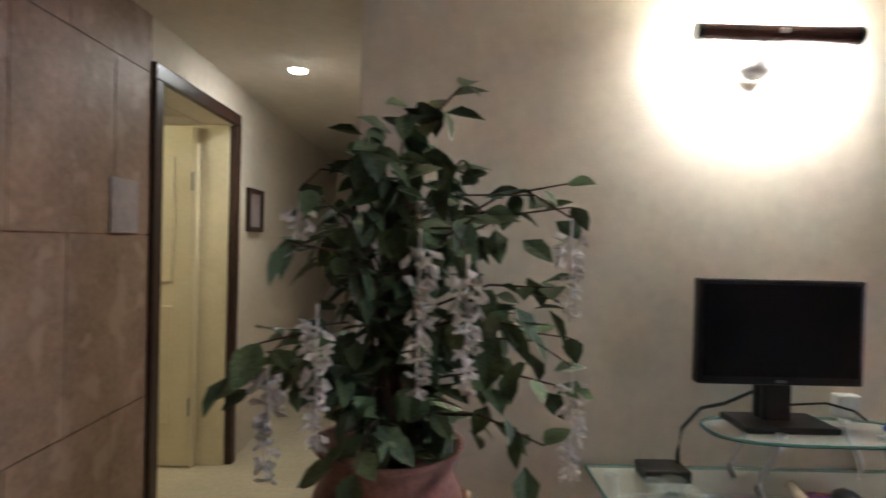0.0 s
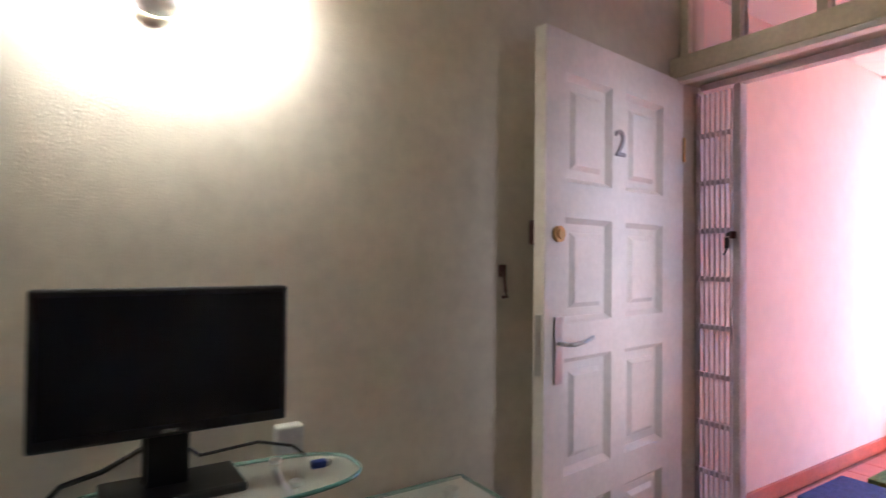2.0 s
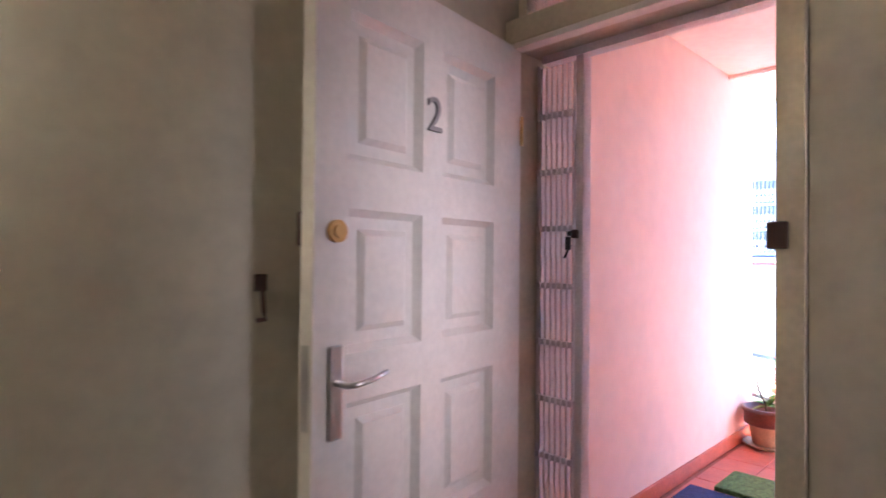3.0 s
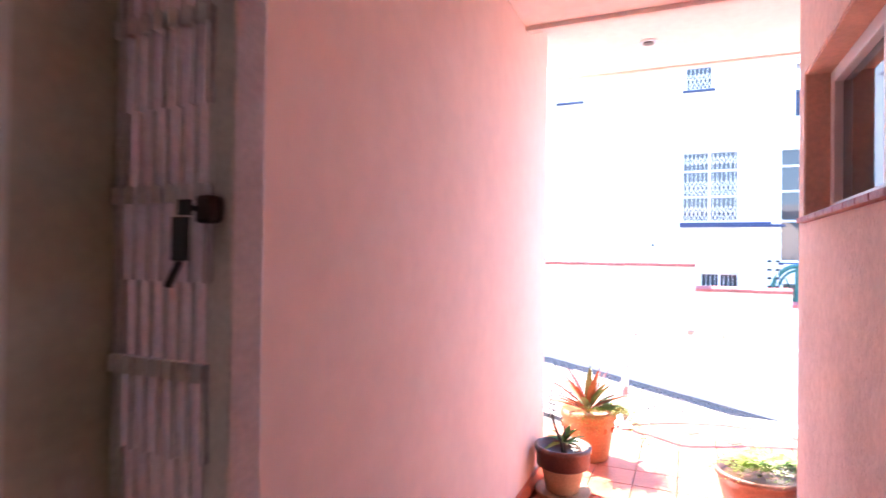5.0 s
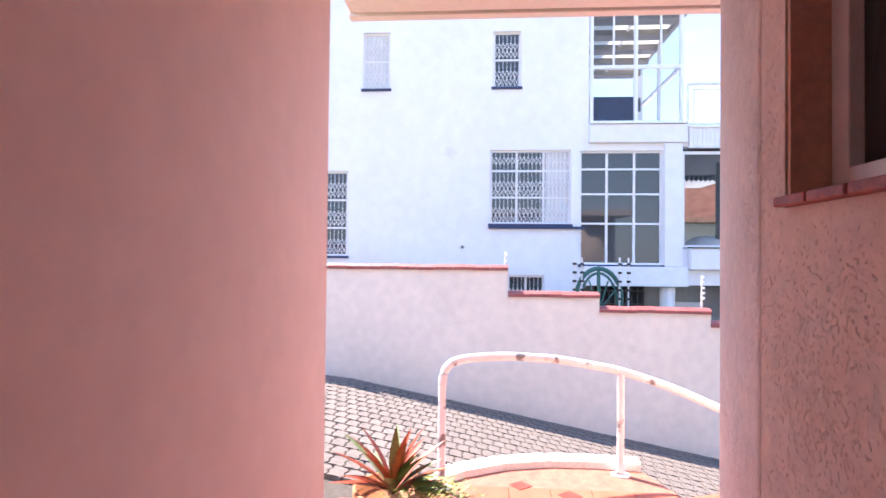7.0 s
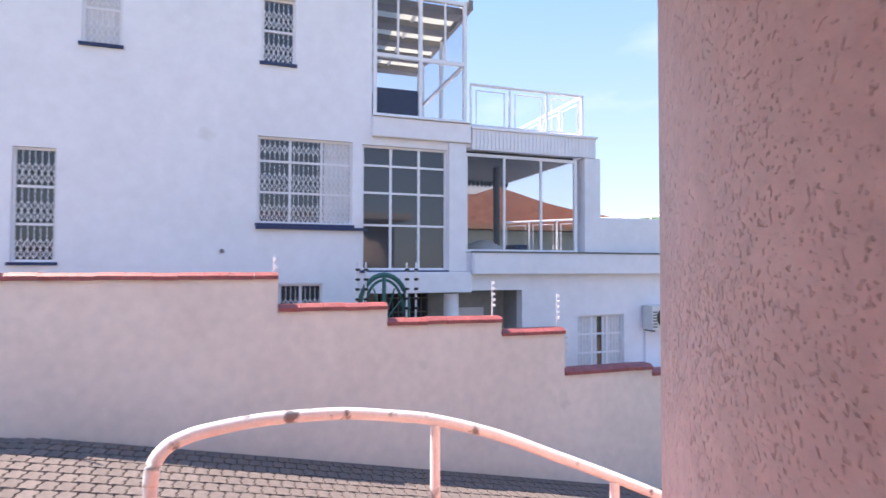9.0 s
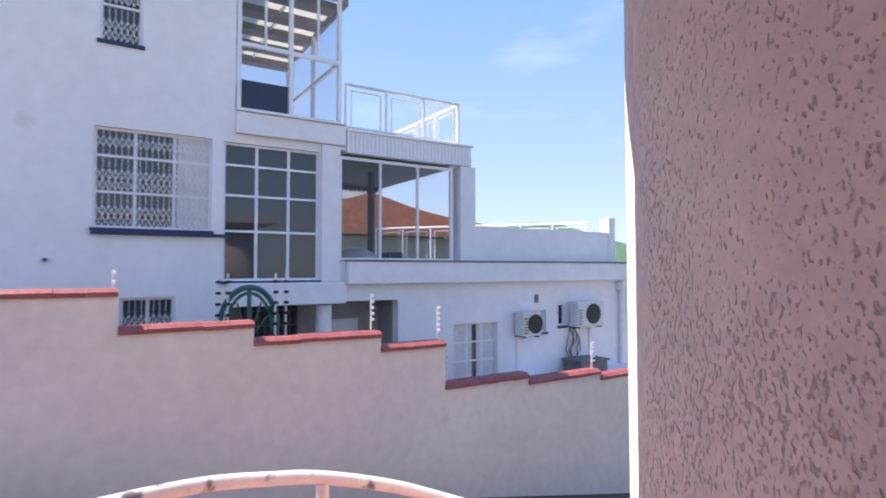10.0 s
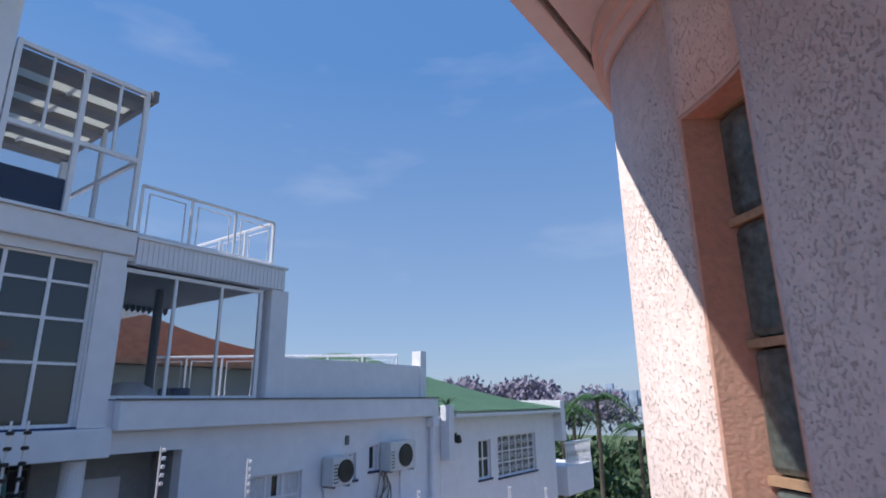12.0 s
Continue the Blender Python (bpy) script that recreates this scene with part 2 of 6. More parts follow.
ROOF_RED = mat("orange_roof_tile", (0.46, 0.21, 0.12), 0.75, 0.18, 3, rand=0.1)
ROOF_GREEN = mat("green_sheet_roof", (0.19, 0.33, 0.20), 0.5, 0.05, 2)
GREEN_STEEL = mat("green_gate_steel", (0.03, 0.13, 0.11), 0.45, 0.1, 12)
# near-black colour stands in for the shade of unlit rooms
DARK_IN = mat("unlit_room_shade", (0.05, 0.05, 0.055), 0.9, 0.1, 3)
CURTAIN = mat("net_curtain", (0.66, 0.64, 0.64), 0.9, 0.06, 12)
NAVY = mat("navy_cover", (0.02, 0.035, 0.10), 0.6, 0.1, 8)
POLY = bpy.data.materials.new("white_polycarbonate_sheet")
POLY.use_nodes = True
pn, pk = POLY.node_tree.nodes, POLY.node_tree.links
ptr, pdf, pmx = pn.new("ShaderNodeBsdfTranslucent"), pn.new("ShaderNodeBsdfDiffuse"), pn.new("ShaderNodeMixShader")
ptr.inputs[0].default_value, pdf.inputs[0].default_value = (0.82, 0.81, 0.74, 1), (0.8, 0.8, 0.76, 1)
pmx.inputs[0].default_value = 0.3
pk.new(ptr.outputs[0], pmx.inputs[1])
pk.new(pdf.outputs[0], pmx.inputs[2])
pk.new(pmx.outputs[0], pn["Material Output"].inputs[0])
DARK_BEAM = mat("grey_roof_beam", (0.06, 0.06, 0.07), 0.6, 0.08, 6)
BAY_BEAM = mat("taupe_roof_beam", (0.20, 0.18, 0.17), 0.6, 0.06, 5)
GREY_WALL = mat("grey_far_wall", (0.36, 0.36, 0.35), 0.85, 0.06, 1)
AC_WHITE = mat("white_ac_casing", (0.66, 0.65, 0.64), 0.5, 0.05, 10)
PALM = mat("palm_leaf", (0.055, 0.12, 0.035), 0.6, 0.25, 3)
# leaf and bloom colours paled and muted to carry distance haze
TREE = mat("hazed_tree_leaf", (0.065, 0.11, 0.045), 0.7, 0.35, 0.6)
JACA = mat("hazed_jacaranda_bloom", (0.25, 0.215, 0.28), 0.8, 0.3, 1.2)
BARK = mat("grey_bark", (0.14, 0.11, 0.08), 0.9, 0.2, 8)
GRASS = mat("lawn_grass", (0.13, 0.22, 0.05), 0.9, 0.25, 0.7)
# pale blue base colours hold the haze of the far distance
CITY = mat("haze_tinted_city", (0.36, 0.43, 0.54), 0.9, 0.15, 0.05)
HILL = mat("haze_tinted_hill", (0.16, 0.24, 0.30), 0.95, 0.15, 0.01)
CAR_WHITE = mat("white_car_paint", (0.80, 0.80, 0.80), 0.25, 0)
TYRE = mat("black_tyre", (0.02, 0.02, 0.02), 0.8, 0.1, 20)
PAPER = mat("printed_notice", (0.40, 0.34, 0.36), 0.6, 0.1, 20)
STREAK_GREY = mat("grey_vent", (0.16, 0.15, 0.14), 0.7, 0.1, 10)


# ---- mesh helpers ----
def add_box(bm, x0, x1, y0, y1, z0, z1, m=None):
    x0, x1, y0, y1, z0, z1 = min(x0, x1), max(x0, x1), min(y0, y1), max(y0, y1), min(z0, z1), max(z0, z1)
    vs = [bm.verts.new((x, y, z)) for x in (x0, x1) for y in (y0, y1) for z in (z0, z1)]
    if m is not None:
        for v in vs:
            v.co = m @ v.co
    for f in ((0, 1, 3, 2), (4, 6, 7, 5), (0, 4, 5, 1), (2, 3, 7, 6), (0, 2, 6, 4), (1, 5, 7, 3)):
        bm.faces.new([vs[i] for i in f])
    return vs


def add_tube(bm, pts, r, seg=10, taper=1.0):
    pts = [Vector(p) for p in pts]
    rings = []
    for i, p in enumerate(pts):
        d = (pts[min(i + 1, len(pts) - 1)] - pts[max(i - 1, 0)]).normalized()
        a = d.cross(Vector((0, 0, 1)) if abs(d.z) < 0.95 else Vector((1, 0, 0))).normalized()
        b = d.cross(a)
        rr = r * (1 + (taper - 1) * i / max(1, len(pts) - 1))
        rings.append([bm.verts.new(p + (a * math.cos(k * 2 * math.pi / seg) + b * math.sin(k * 2 * math.pi / seg)) * rr) for k in range(seg)])
    for u, v in zip(rings, rings[1:]):
        for k in range(seg):
            bm.faces.new((u[k], u[(k + 1) % seg], v[(k + 1) % seg], v[k]))
    bm.faces.new(rings[0][::-1])
    bm.faces.new(rings[-1])


def add_lathe(bm, profile, seg=32, at=(0, 0, 0)):
    rings = [[bm.verts.new((at[0] + r * math.cos(k * 2 * math.pi / seg), at[1] + r * math.sin(k * 2 * math.pi / seg), at[2] + z)) for k in range(seg)] for r, z in profile]
    for u, v in zip(rings, rings[1:]):
        for k in range(seg):
            bm.faces.new((u[k], u[(k + 1) % seg], v[(k + 1) % seg], v[k]))
    bm.faces.new(rings[0][::-1])
    bm.faces.new(rings[-1])


def bulge(deg):
    """How far the tower's plan swells out of round towards the steps."""
    f = min(1.0, max(0.0, (35 - deg) / 19))
    g = min(1.0, max(0.0, (deg - 55) / 20))
    return 0.17 * f * f * (3 - 2 * f) - 0.038 * g * g * (3 - 2 * g) + 0.035 * math.exp(-((deg - 48) / 6) ** 2)


def add_arc_wall(bm, c, r0, r1, a0, a1, z0, z1, step=3.0):
    n = max(2, int(abs(a1 - a0) / step))
    cols = []
    for i in range(n + 1):
        a = radians(a0 + (a1 - a0) * i / n)
        e = bulge(math.degrees(a))
        cols.append([bm.verts.new((c[0] + (r + e) * math.cos(a), c[1] + (r + e) * math.sin(a), z)) for r in (r0, r1) for z in (z0, z1)])
    for u, v in zip(cols, cols[1:]):
        for i, j in ((0, 1), (1, 3), (3, 2), (2, 0)):
            bm.faces.new((u[i], u[j], v[j], v[i]))
    bm.faces.new([cols[0][i] for i in (0, 2, 3, 1)])
    bm.faces.new([cols[-1][i] for i in (0, 1, 3, 2)])


def finish(name, bm, material, smooth=False, bevel=0.0):
    bmesh.ops.recalc_face_normals(bm, faces=bm.faces)
    me = bpy.data.meshes.new(name)
    bm.to_mesh(me)
    bm.free()
    me.materials.append(material)
    if smooth:
        for p in me.polygons:
            p.use_smooth = True
    ob = new(name, me)
    if bevel:
        mod = ob.modifiers.new("bevel", "BEVEL")
        mod.width, mod.segments, mod.limit_method = bevel, 2, "ANGLE"
    return ob


def part(name, bm, material, parent, label="", smooth=False, bevel=0.0):
    ob = finish(name, bm, material, smooth, bevel)
    ob.parent = parent
    if parent.type == "EMPTY":
        ob.matrix_parent_inverse = Matrix.Translation(-parent.location)
    return tagged(ob, label)


def boxes(*rows):
    bm = bmesh.new()
    for r in rows:
        add_box(bm, *r)
    return bm


def tube(pts, r, seg=10, taper=1.0):
    bm = bmesh.new()
    add_tube(bm, pts, r, seg, taper)
    return bm


def lathe(profile, seg=32, at=(0, 0, 0)):
    bm = bmesh.new()
    add_lathe(bm, profile, seg, at)
    return bm


def thing(name, label, category, group="", at=(0, 0, 0), kind=""):
    ob = new(name)
    ob.location = at
    ob.empty_display_size = 0.1
    return tagged(ob, label, category, group, kind)


def setting(name, bm, material, label, category, bevel=0.0, smooth=False):
    return tagged(finish(name, bm, material, smooth, bevel), label, category, kind="structure")


# ---- large structure: living room and passage ----
setting("floor", boxes((-2.2, 4.18, -3.0, 6.5, -0.12, 0.0)), IN_FLOOR, "cream tiled floor of living room and passage", "floor")
setting("ceiling", boxes((-0.3, 4.18, -3.0, 1.90, 2.62, 2.72)), CEIL, "plain painted living-room ceiling", "ceiling")
setting("ceiling_passage", boxes((-2.2, 0.80, 1.90, 6.5, 2.20, 2.72), (-2.2, -0.30, -3.0, 1.90, 2.20, 2.72)), CEIL, "low painted ceiling of the passage", "ceiling")
setting("wall_north", boxes((0.80, 4.18, 1.76, 1.908, 0, 2.62)), CREAM_WALL, "cream painted wall behind the television", "wall")
setting("wall_passage_east", boxes((0.80, 0.95, 1.912, 6.5, 0, 2.72)), CREAM_WALL, "cream painted passage wall", "wall")
setting("wall_passage_end", boxes((-2.2, 0.95, 6.5, 6.65, 0, 2.72)), CREAM_WALL, "dim cream wall ending the passage", "wall")
setting("wall_south", boxes((-0.3, 4.18, -3.15, -3.0, 0, 2.72)), CREAM_WALL, "plain cream wall behind the sitting area", "wall")
setting("wall_west", boxes((-0.30, -0.13, 3.28, 6.5, 0, 2.20), (-0.30, -0.13, 2.30, 3.28, 1.95, 2.20)), CREAM_WALL, "cream painted passage wall beside a doorway", "wall")
setting("wall_bedroom", boxes((-2.35, -2.2, -3.0, 6.5, 0, 2.2), (-2.2, -0.3, 1.5, 1.6, 0, 2.2), (-2.2, -0.3, 4.2, 4.3, 0, 2.2)), CREAM_WALL, "cream walls of the room past the doorway", "wall")
west_clad = setting("wall_west_clad", boxes((-0.30, -0.138, -3.0, 2.30, 0, 2.62)), GROUT, "wall clad in large tan stone slabs", "wall")
# east wall with door, transom and barred window
setting("wall_east", boxes((3.95, 4.18, 0.70, 0.865, 0, 2.62), (3.95, 4.18, -0.62, 0.70, 0, 0.85), (3.95, 4.18, -0.62, 0.70, 2.15, 2.62), (3.95, 4.18, -3.0, -0.62, 0, 2.62), (3.95, 4.18, 0.865, 1.76, 2.52, 2.62)),
        CREAM_WALL, "cream outer wall with doorway and barred window", "wall")

frame_d = thing("door_frame", "cream painted door frame with a transom light above", "door frame", at=(4.05, 1.35, 0))
part("jamb", boxes((3.93, 4.14, 0.868, 0.93, 0, 2.04)), FRAME_CREAM, frame_d, bevel=0.004)
part("jamb", boxes((3.962, 4.14, 1.738, 1.757, 0, 2.04)), FRAME_CREAM, frame_d, bevel=0.004)
part("head", boxes((3.925, 4.16, 0.868, 1.757, 2.043, 2.13)), FRAME_CREAM, frame_d, bevel=0.006)
part("head_stop", boxes((3.915, 3.965, 0.868, 1.757, 2.02, 2.041)), DOOR_WHITE, frame_d, bevel=0.004)
part("transom_frame", boxes((4.0, 4.06, 0.868, 0.90, 2.133, 2.517), (4.0, 4.06, 1.72, 1.757, 2.133, 2.517), (4.0, 4.06, 1.50, 1.535, 2.133, 2.517), (4.0, 4.06, 1.20, 1.235, 2.133, 2.517), (4.0, 4.06, 0.901, 1.499, 2.485, 2.517)), FRAME_CREAM, frame_d)
for a, b in ((0.90, 1.20), (1.235, 1.50), (1.535, 1.72)):
    part("transom_pane", boxes((4.028, 4.034, a + 0.001, b - 0.001, 2.134, 2.484)), CLEAR, frame_d)
part("strike_keep", boxes((3.912, 3.929, 0.90, 0.945, 1.345, 1.41)), BROWN_METAL, frame_d, "dark metal lock keep", bevel=0.005)
for z in (1.96, 0.76):
    part("frame_bolt", boxes((3.95, 3.962, 1.718, 1.740, z - 0.02, z + 0.02)), BROWN_METAL, frame_d)

# assumed barred window that houses the added fill lamps
win_l = thing("window_1", "white barred window beside the open front door", "window", kind="structure", at=(4.05, 0.04, 0.85))
part("window_frame", boxes((4.02, 4.07, 0.655, 0.699, 0.851, 2.149), (4.02, 4.07, -0.619, -0.575, 0.851, 2.149), (4.02, 4.07, -0.574, 0.654, 0.851, 0.895), (4.02, 4.07, -0.574, 0.654, 2.105, 2.149)), ALU, win_l)
part("pane", boxes((4.04, 4.046, -0.573, 0.653, 0.896, 2.104)), CLEAR, win_l).visible_shadow = False
for z in (1.15, 1.42, 1.69):
    part("bar", tube([(3.985, -0.615, z), (3.985, 0.695, z)], 0.008, 8), STREAK_GREY, win_l)
for y in (0.62, 0.40, 0.18, -0.04, -0.26, -0.48):
    part("bar", tube([(3.985, y, 0.852), (3.985, y, 2.148)], 0.007, 8), STREAK_GREY, win_l)

# ---- porch structure ----
CX, CY, RD = 5.99, -1.10, 1.84
setting("wall_porch", boxes((3.97, 7.11, 1.913, 2.10, -0.3, 2.9), (7.11, 7.13, 1.925, 2.09, -0.3, 2.9)), PINK_WALL, "smooth salmon painted porch wall", "wall", bevel=0.012)
setting("skirting_porch", boxes((4.18, 7.105, 1.895, 1.911, 0.0, 0.085)), RED_TILE, "red tiled skirting along the porch wall", "skirting")
setting("wall_upper", boxes((-2.4, 6.62, -3.2, 2.1, 2.905, 3.0), (3.97, 4.16, 0.70, 1.911, 2.625, 2.9)), PINK_WALL, "pink painted upper storey edge", "wall")
setting("ceiling_porch", boxes((4.18, 6.62, 0.30, 1.911, 2.60, 2.90), (6.57, 6.625, 0.30, 1.911, 2.575, 2.62)), PORCH_CEIL, "white painted porch ceiling", "ceiling", bevel=0.006)
setting("soffit_porch", boxes((6.63, 7.985, -3.2, 2.05, 2.745, 2.90)), PORCH_CEIL, "white painted soffit over the porch edge", "ceiling", bevel=0.006)
setting("soffit_seam", boxes((7.986, 8.004, -3.2, 2.05, 2.765, 2.90)), STREAK_GREY, "dark joint between soffit and fascia", "trim")
setting("fascia_porch", boxes((8.005, 8.075, -3.2, 2.07, 2.735, 2.92)), PORCH_CEIL, "white painted fascia board along the soffit edge", "trim", bevel=0.006)
bm = bmesh.new()
WX0, WX1, WZ0, WZ1 = 4.95, 6.10, 1.49, 2.06
add_box(bm, 4.18, WX0, 0.52, 0.695, -0.5, 2.6)
add_box(bm, WX0, WX1, 0.52, 0.695, -0.5, WZ0)
add_box(bm, WX0, WX1, 0.52, 0.695, WZ1, 2.6)
add_box(bm, WX1, 6.195, 0.52, 0.695, -0.5, 2.6)
flat_wall = setting("wall_window", bm, PINK_ROUGH, "rough pink plaster wall with a high window", "wall")
S0, S1, SZ0, SZ1 = 28.0, 35.5, 0.35, 2.235
bm = bmesh.new()
for a0, a1, z0, z1 in ((83.5, S1, -1.6, 2.79), (S1, S0, -1.6, SZ0), (S1, S0, SZ1, 2.79), (S0, -100, -1.6, 2.79)):
    add_arc_wall(bm, (CX, CY), RD - 0.22, RD, a0, a1, z0, z1, 1.5)
setting("wall_drum", bm, PINK_ROUGH, "round rough-plastered pink tower wall", "wall", smooth=False)
for p in bpy.data.objects["wall_drum"].data.polygons:
    p.use_smooth = abs(p.normal.z) < 0.5
bm = bmesh.new()
for k, (out, za, zb) in enumerate(((0.014, 2.60, 2.655), (0.030, 2.655, 2.70), (0.050, 2.70, 2.744))):
    add_arc_wall(bm, (CX, CY), RD + 0.001, RD + out, 80, -60, za, zb, 2)
setting("eave_moulding", bm, PINK_WALL, "smooth pink cove moulding under the soffit", "trim", smooth=False)
# unseen backing walls, their darkness put into the colour
setting("wall_room_core", boxes((4.2, 6.0, -1.2, -1.1, -0.5, 2.6), (4.18, 4.24, -1.1, 0.518, -0.5, 2.6)), DARK_IN, "unseen walls coloured dark so the round room looks unlit", "wall")

# high window in the porch wall
pw = thing("window_2", "white framed high window in the pink porch wall", "window", kind="structure", at=(5.45, 0.62, WZ0))
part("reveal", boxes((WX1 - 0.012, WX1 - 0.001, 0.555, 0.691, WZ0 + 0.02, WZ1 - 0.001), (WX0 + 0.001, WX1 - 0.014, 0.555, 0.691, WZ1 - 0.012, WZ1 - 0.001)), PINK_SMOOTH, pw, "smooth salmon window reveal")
part("window_frame", boxes((WX1 - 0.065, WX1 - 0.013, 0.555, 0.615, WZ0 + 0.022, WZ1 - 0.014), (WX0 + 0.002, WX0 + 0.05, 0.555, 0.615, WZ0 + 0.022, WZ1 - 0.014), (5.43, 5.48, 0.555, 0.615, WZ0 + 0.073, WZ1 - 0.062),
                           (WX0 + 0.051, WX1 - 0.066, 0.555, 0.615, WZ0 + 0.022, WZ0 + 0.072), (WX0 + 0.051, WX1 - 0.066, 0.555, 0.615, WZ1 - 0.061, WZ1 - 0.014)), ALU, pw, bevel=0.004)
for a, b in ((WX0 + 0.051, 5.429), (5.481, WX1 - 0.066)):
    part("pane", boxes((a, b, 0.58, 0.586, WZ0 + 0.073, WZ1 - 0.062)), SMOKED, pw)
for i in range(10):
    x = WX0 + 0.005 + i * 0.115
    part("sill_tile", boxes((x, x + 0.109, 0.53, 0.72, WZ0 + 0.001, WZ0 + 0.021)), COPING, pw, bevel=0.004)
# glass-block slit in the tower
sl = thing("window_3", "tall slit window of dark glass blocks", "window", kind="structure", at=(CX + RD * 0.88, CY + RD * 0.47, SZ0))
bm = bmesh.new()
add_arc_wall(bm, (CX, CY), RD - 0.215, RD - 0.002, S1 - 0.35, S1 - 0.02, SZ0 + 0.001, SZ1 - 0.001, 1)
add_arc_wall(bm, (CX, CY), RD - 0.215, RD - 0.002, S0 + 0.02, S0 + 0.35, SZ0 + 0.001, SZ1 - 0.001, 1)
add_arc_wall(bm, (CX, CY), RD - 0.215, RD - 0.002, S1 - 0.36, S0 + 0.36, SZ1 - 0.012, SZ1 - 0.001, 1)
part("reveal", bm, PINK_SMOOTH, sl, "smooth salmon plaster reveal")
z = SZ0 - 0.06
while z + 0.23 < SZ1:
    bm = bmesh.new()
    add_arc_wall(bm, (CX, CY), RD - 0.16, RD - 0.078, S1 - 0.5, S0 + 0.5, z, z + 0.258, 2)
    part("glass_block", bm, BLOCK_GLASS, sl, bevel=0.018)
    bm = bmesh.new()
    add_arc_wall(bm, (CX, CY), RD - 0.16, RD - 0.074, S1 - 0.45, S0 + 0.45, z + 0.2585, z + 0.2775, 2)
    part("mortar_joint", bm, BEIGE_CLAY, sl)
    z += 0.278

# porch slab, kerb, steps down along the tower
bm = bmesh.new()
EDGE = [(8.30, 1.62), (8.52, 1.42), (8.68, 1.15), (8.76, 0.85), (8.77, 0.55), (8.74, 0.25)]
low = [bm.verts.new((x, y, -0.9)) for x, y in [(4.18, 0.3), (4.18, 1.912), (7.11, 1.912), (7.11, 2.3), (8.0, 2.3)] + EDGE + [(8.0, 0.0), (7.0, 0.0)]]
top = [bm.verts.new((v.co.x, v.co.y, -0.012)) for v in low]
bm.faces.new(low[::-1])
bm.faces.new(top)
for i in range(len(low)):
    j = (i + 1) % len(low)
    bm.faces.new((low[i], low[j], top[j], top[i]))
porch_slab = setting("floor_porch", bm, GROUT, "red tiled porch floor with worn grout", "floor")
bm = bmesh.new()
ramp = [(6.9, 0.0), (8.7, 0.24), (8.70, -0.2), (8.55, -0.8), (8.2, -1.6), (7.6, -2.4)]
for i in range(5):
    z = -0.17 * (i + 1)
    a = radians(28 - 13 * i)
    b = radians(28 - 13 * (i + 1))
    pts = [(CX + r * math.cos(t), CY + r * math.sin(t)) for t, r in ((a, RD - 0.02), (a, 2.95), (b, 2.95), (b, RD - 0.02))]
    lo = [bm.verts.new((*p, -2.2)) for p in pts]
    hi = [bm.verts.new((*p, z)) for p in pts]
    bm.faces.new(hi)
    for k in range(4):
        bm.faces.new((lo[k], lo[(k + 1) % 4], hi[(k + 1) % 4], hi[k]))
setting("steps", bm, RED_TILE, "red steps curving down around the tower", "steps")
bm = bmesh.new()
for (ax, ay), (bx, by) in zip(EDGE, EDGE[1:]):
    d = Vector((bx - ax, by - ay, 0)).normalized()
    nrm = Vector((-d.y, d.x, 0))
    vs = []
    for (px, py) in ((ax, ay), (bx, by)):
        for o in (-0.02, 0.13):
            for zz in (-0.9, 0.035):
                vs.append(bm.verts.new((px + nrm.x * o, py + nrm.y * o, zz)))
    for f in ((0, 1, 3, 2), (4, 6, 7, 5), (0, 4, 5, 1), (2, 3, 7, 6), (1, 5, 7, 3)):
        bm.faces.new([vs[i] for i in f])
setting("kerb", bm, WHITE_KERB, "white painted curved kerb of the porch", "kerb")

# ---- driveway, boundary wall ----
def ground_z(x, y):
    s = 0.19 if y < 3 else 0.10
    yy = max(min(y, 14.0), -12.0)
    return -0.10 - 0.095 * (max(8.3, min(x, 13)) - 8.3) + (0.19 * (min(yy, 3.0) - 1.6) + 0.10 * max(0.0, yy - 3.0)) - (0.055 * (-12 - y) if y < -12 else 0.0)


def sheet(x0, x1, y0, y1, nx, ny, dz=0.0, fz=ground_z):
    bm = bmesh.new()
    g = [[bm.verts.new((x0 + (x1 - x0) * i / nx, y0 + (y1 - y0) * j / ny, fz(x0 + (x1 - x0) * i / nx, y0 + (y1 - y0) * j / ny) + dz)) for j in range(ny + 1)] for i in range(nx + 1)]
    for i in range(nx):
        for j in range(ny):
            bm.faces.new((g[i][j], g[i + 1][j], g[i + 1][j + 1], g[i][j + 1]))
    return bm


drive = setting("driveway", sheet(8.06, 12.25, -26, 18, 8, 60, -0.02), JOINT, "sloping brick-paved driveway with sandy joints", "driveway")
def far_z(x, y):
    d = max(0.0, math.hypot(x - 10, y) - 18)
    return min(ground_z(x, y), 0.2) - 0.9 - min(0.10 * d, 14.0)


bm = bmesh.new()
RINGS = [0.0, 10, 20, 30, 45, 70, 110, 180, 300, 600, 1200, 2600]
prev = None
for r in RINGS:
    ring = [bm.verts.new((10 + r * math.cos(k * math.pi / 24), r * math.sin(k * math.pi / 24), far_z(10 + r * math.cos(k * math.pi / 24), r * math.sin(k * math.pi / 24)))) for k in range(48)] if r else [bm.verts.new((10, 0, -3.2))]
    if prev:
        for k in range(48):
            if len(prev) == 1:
                bm.faces.new((prev[0], ring[k], ring[(k + 1) % 48]))
            else:
                bm.faces.new((prev[k], ring[k], ring[(k + 1) % 48], prev[(k + 1) % 48]))
    prev = ring
for v in bm.verts:
    if math.hypot(v.co.x - 10, v.co.y) < 25:
        v.co.z = min(v.co.z, -3.2)
setting("ground", bm, GROUND_DIRT, "green sloping ground reaching to the horizon", "ground")

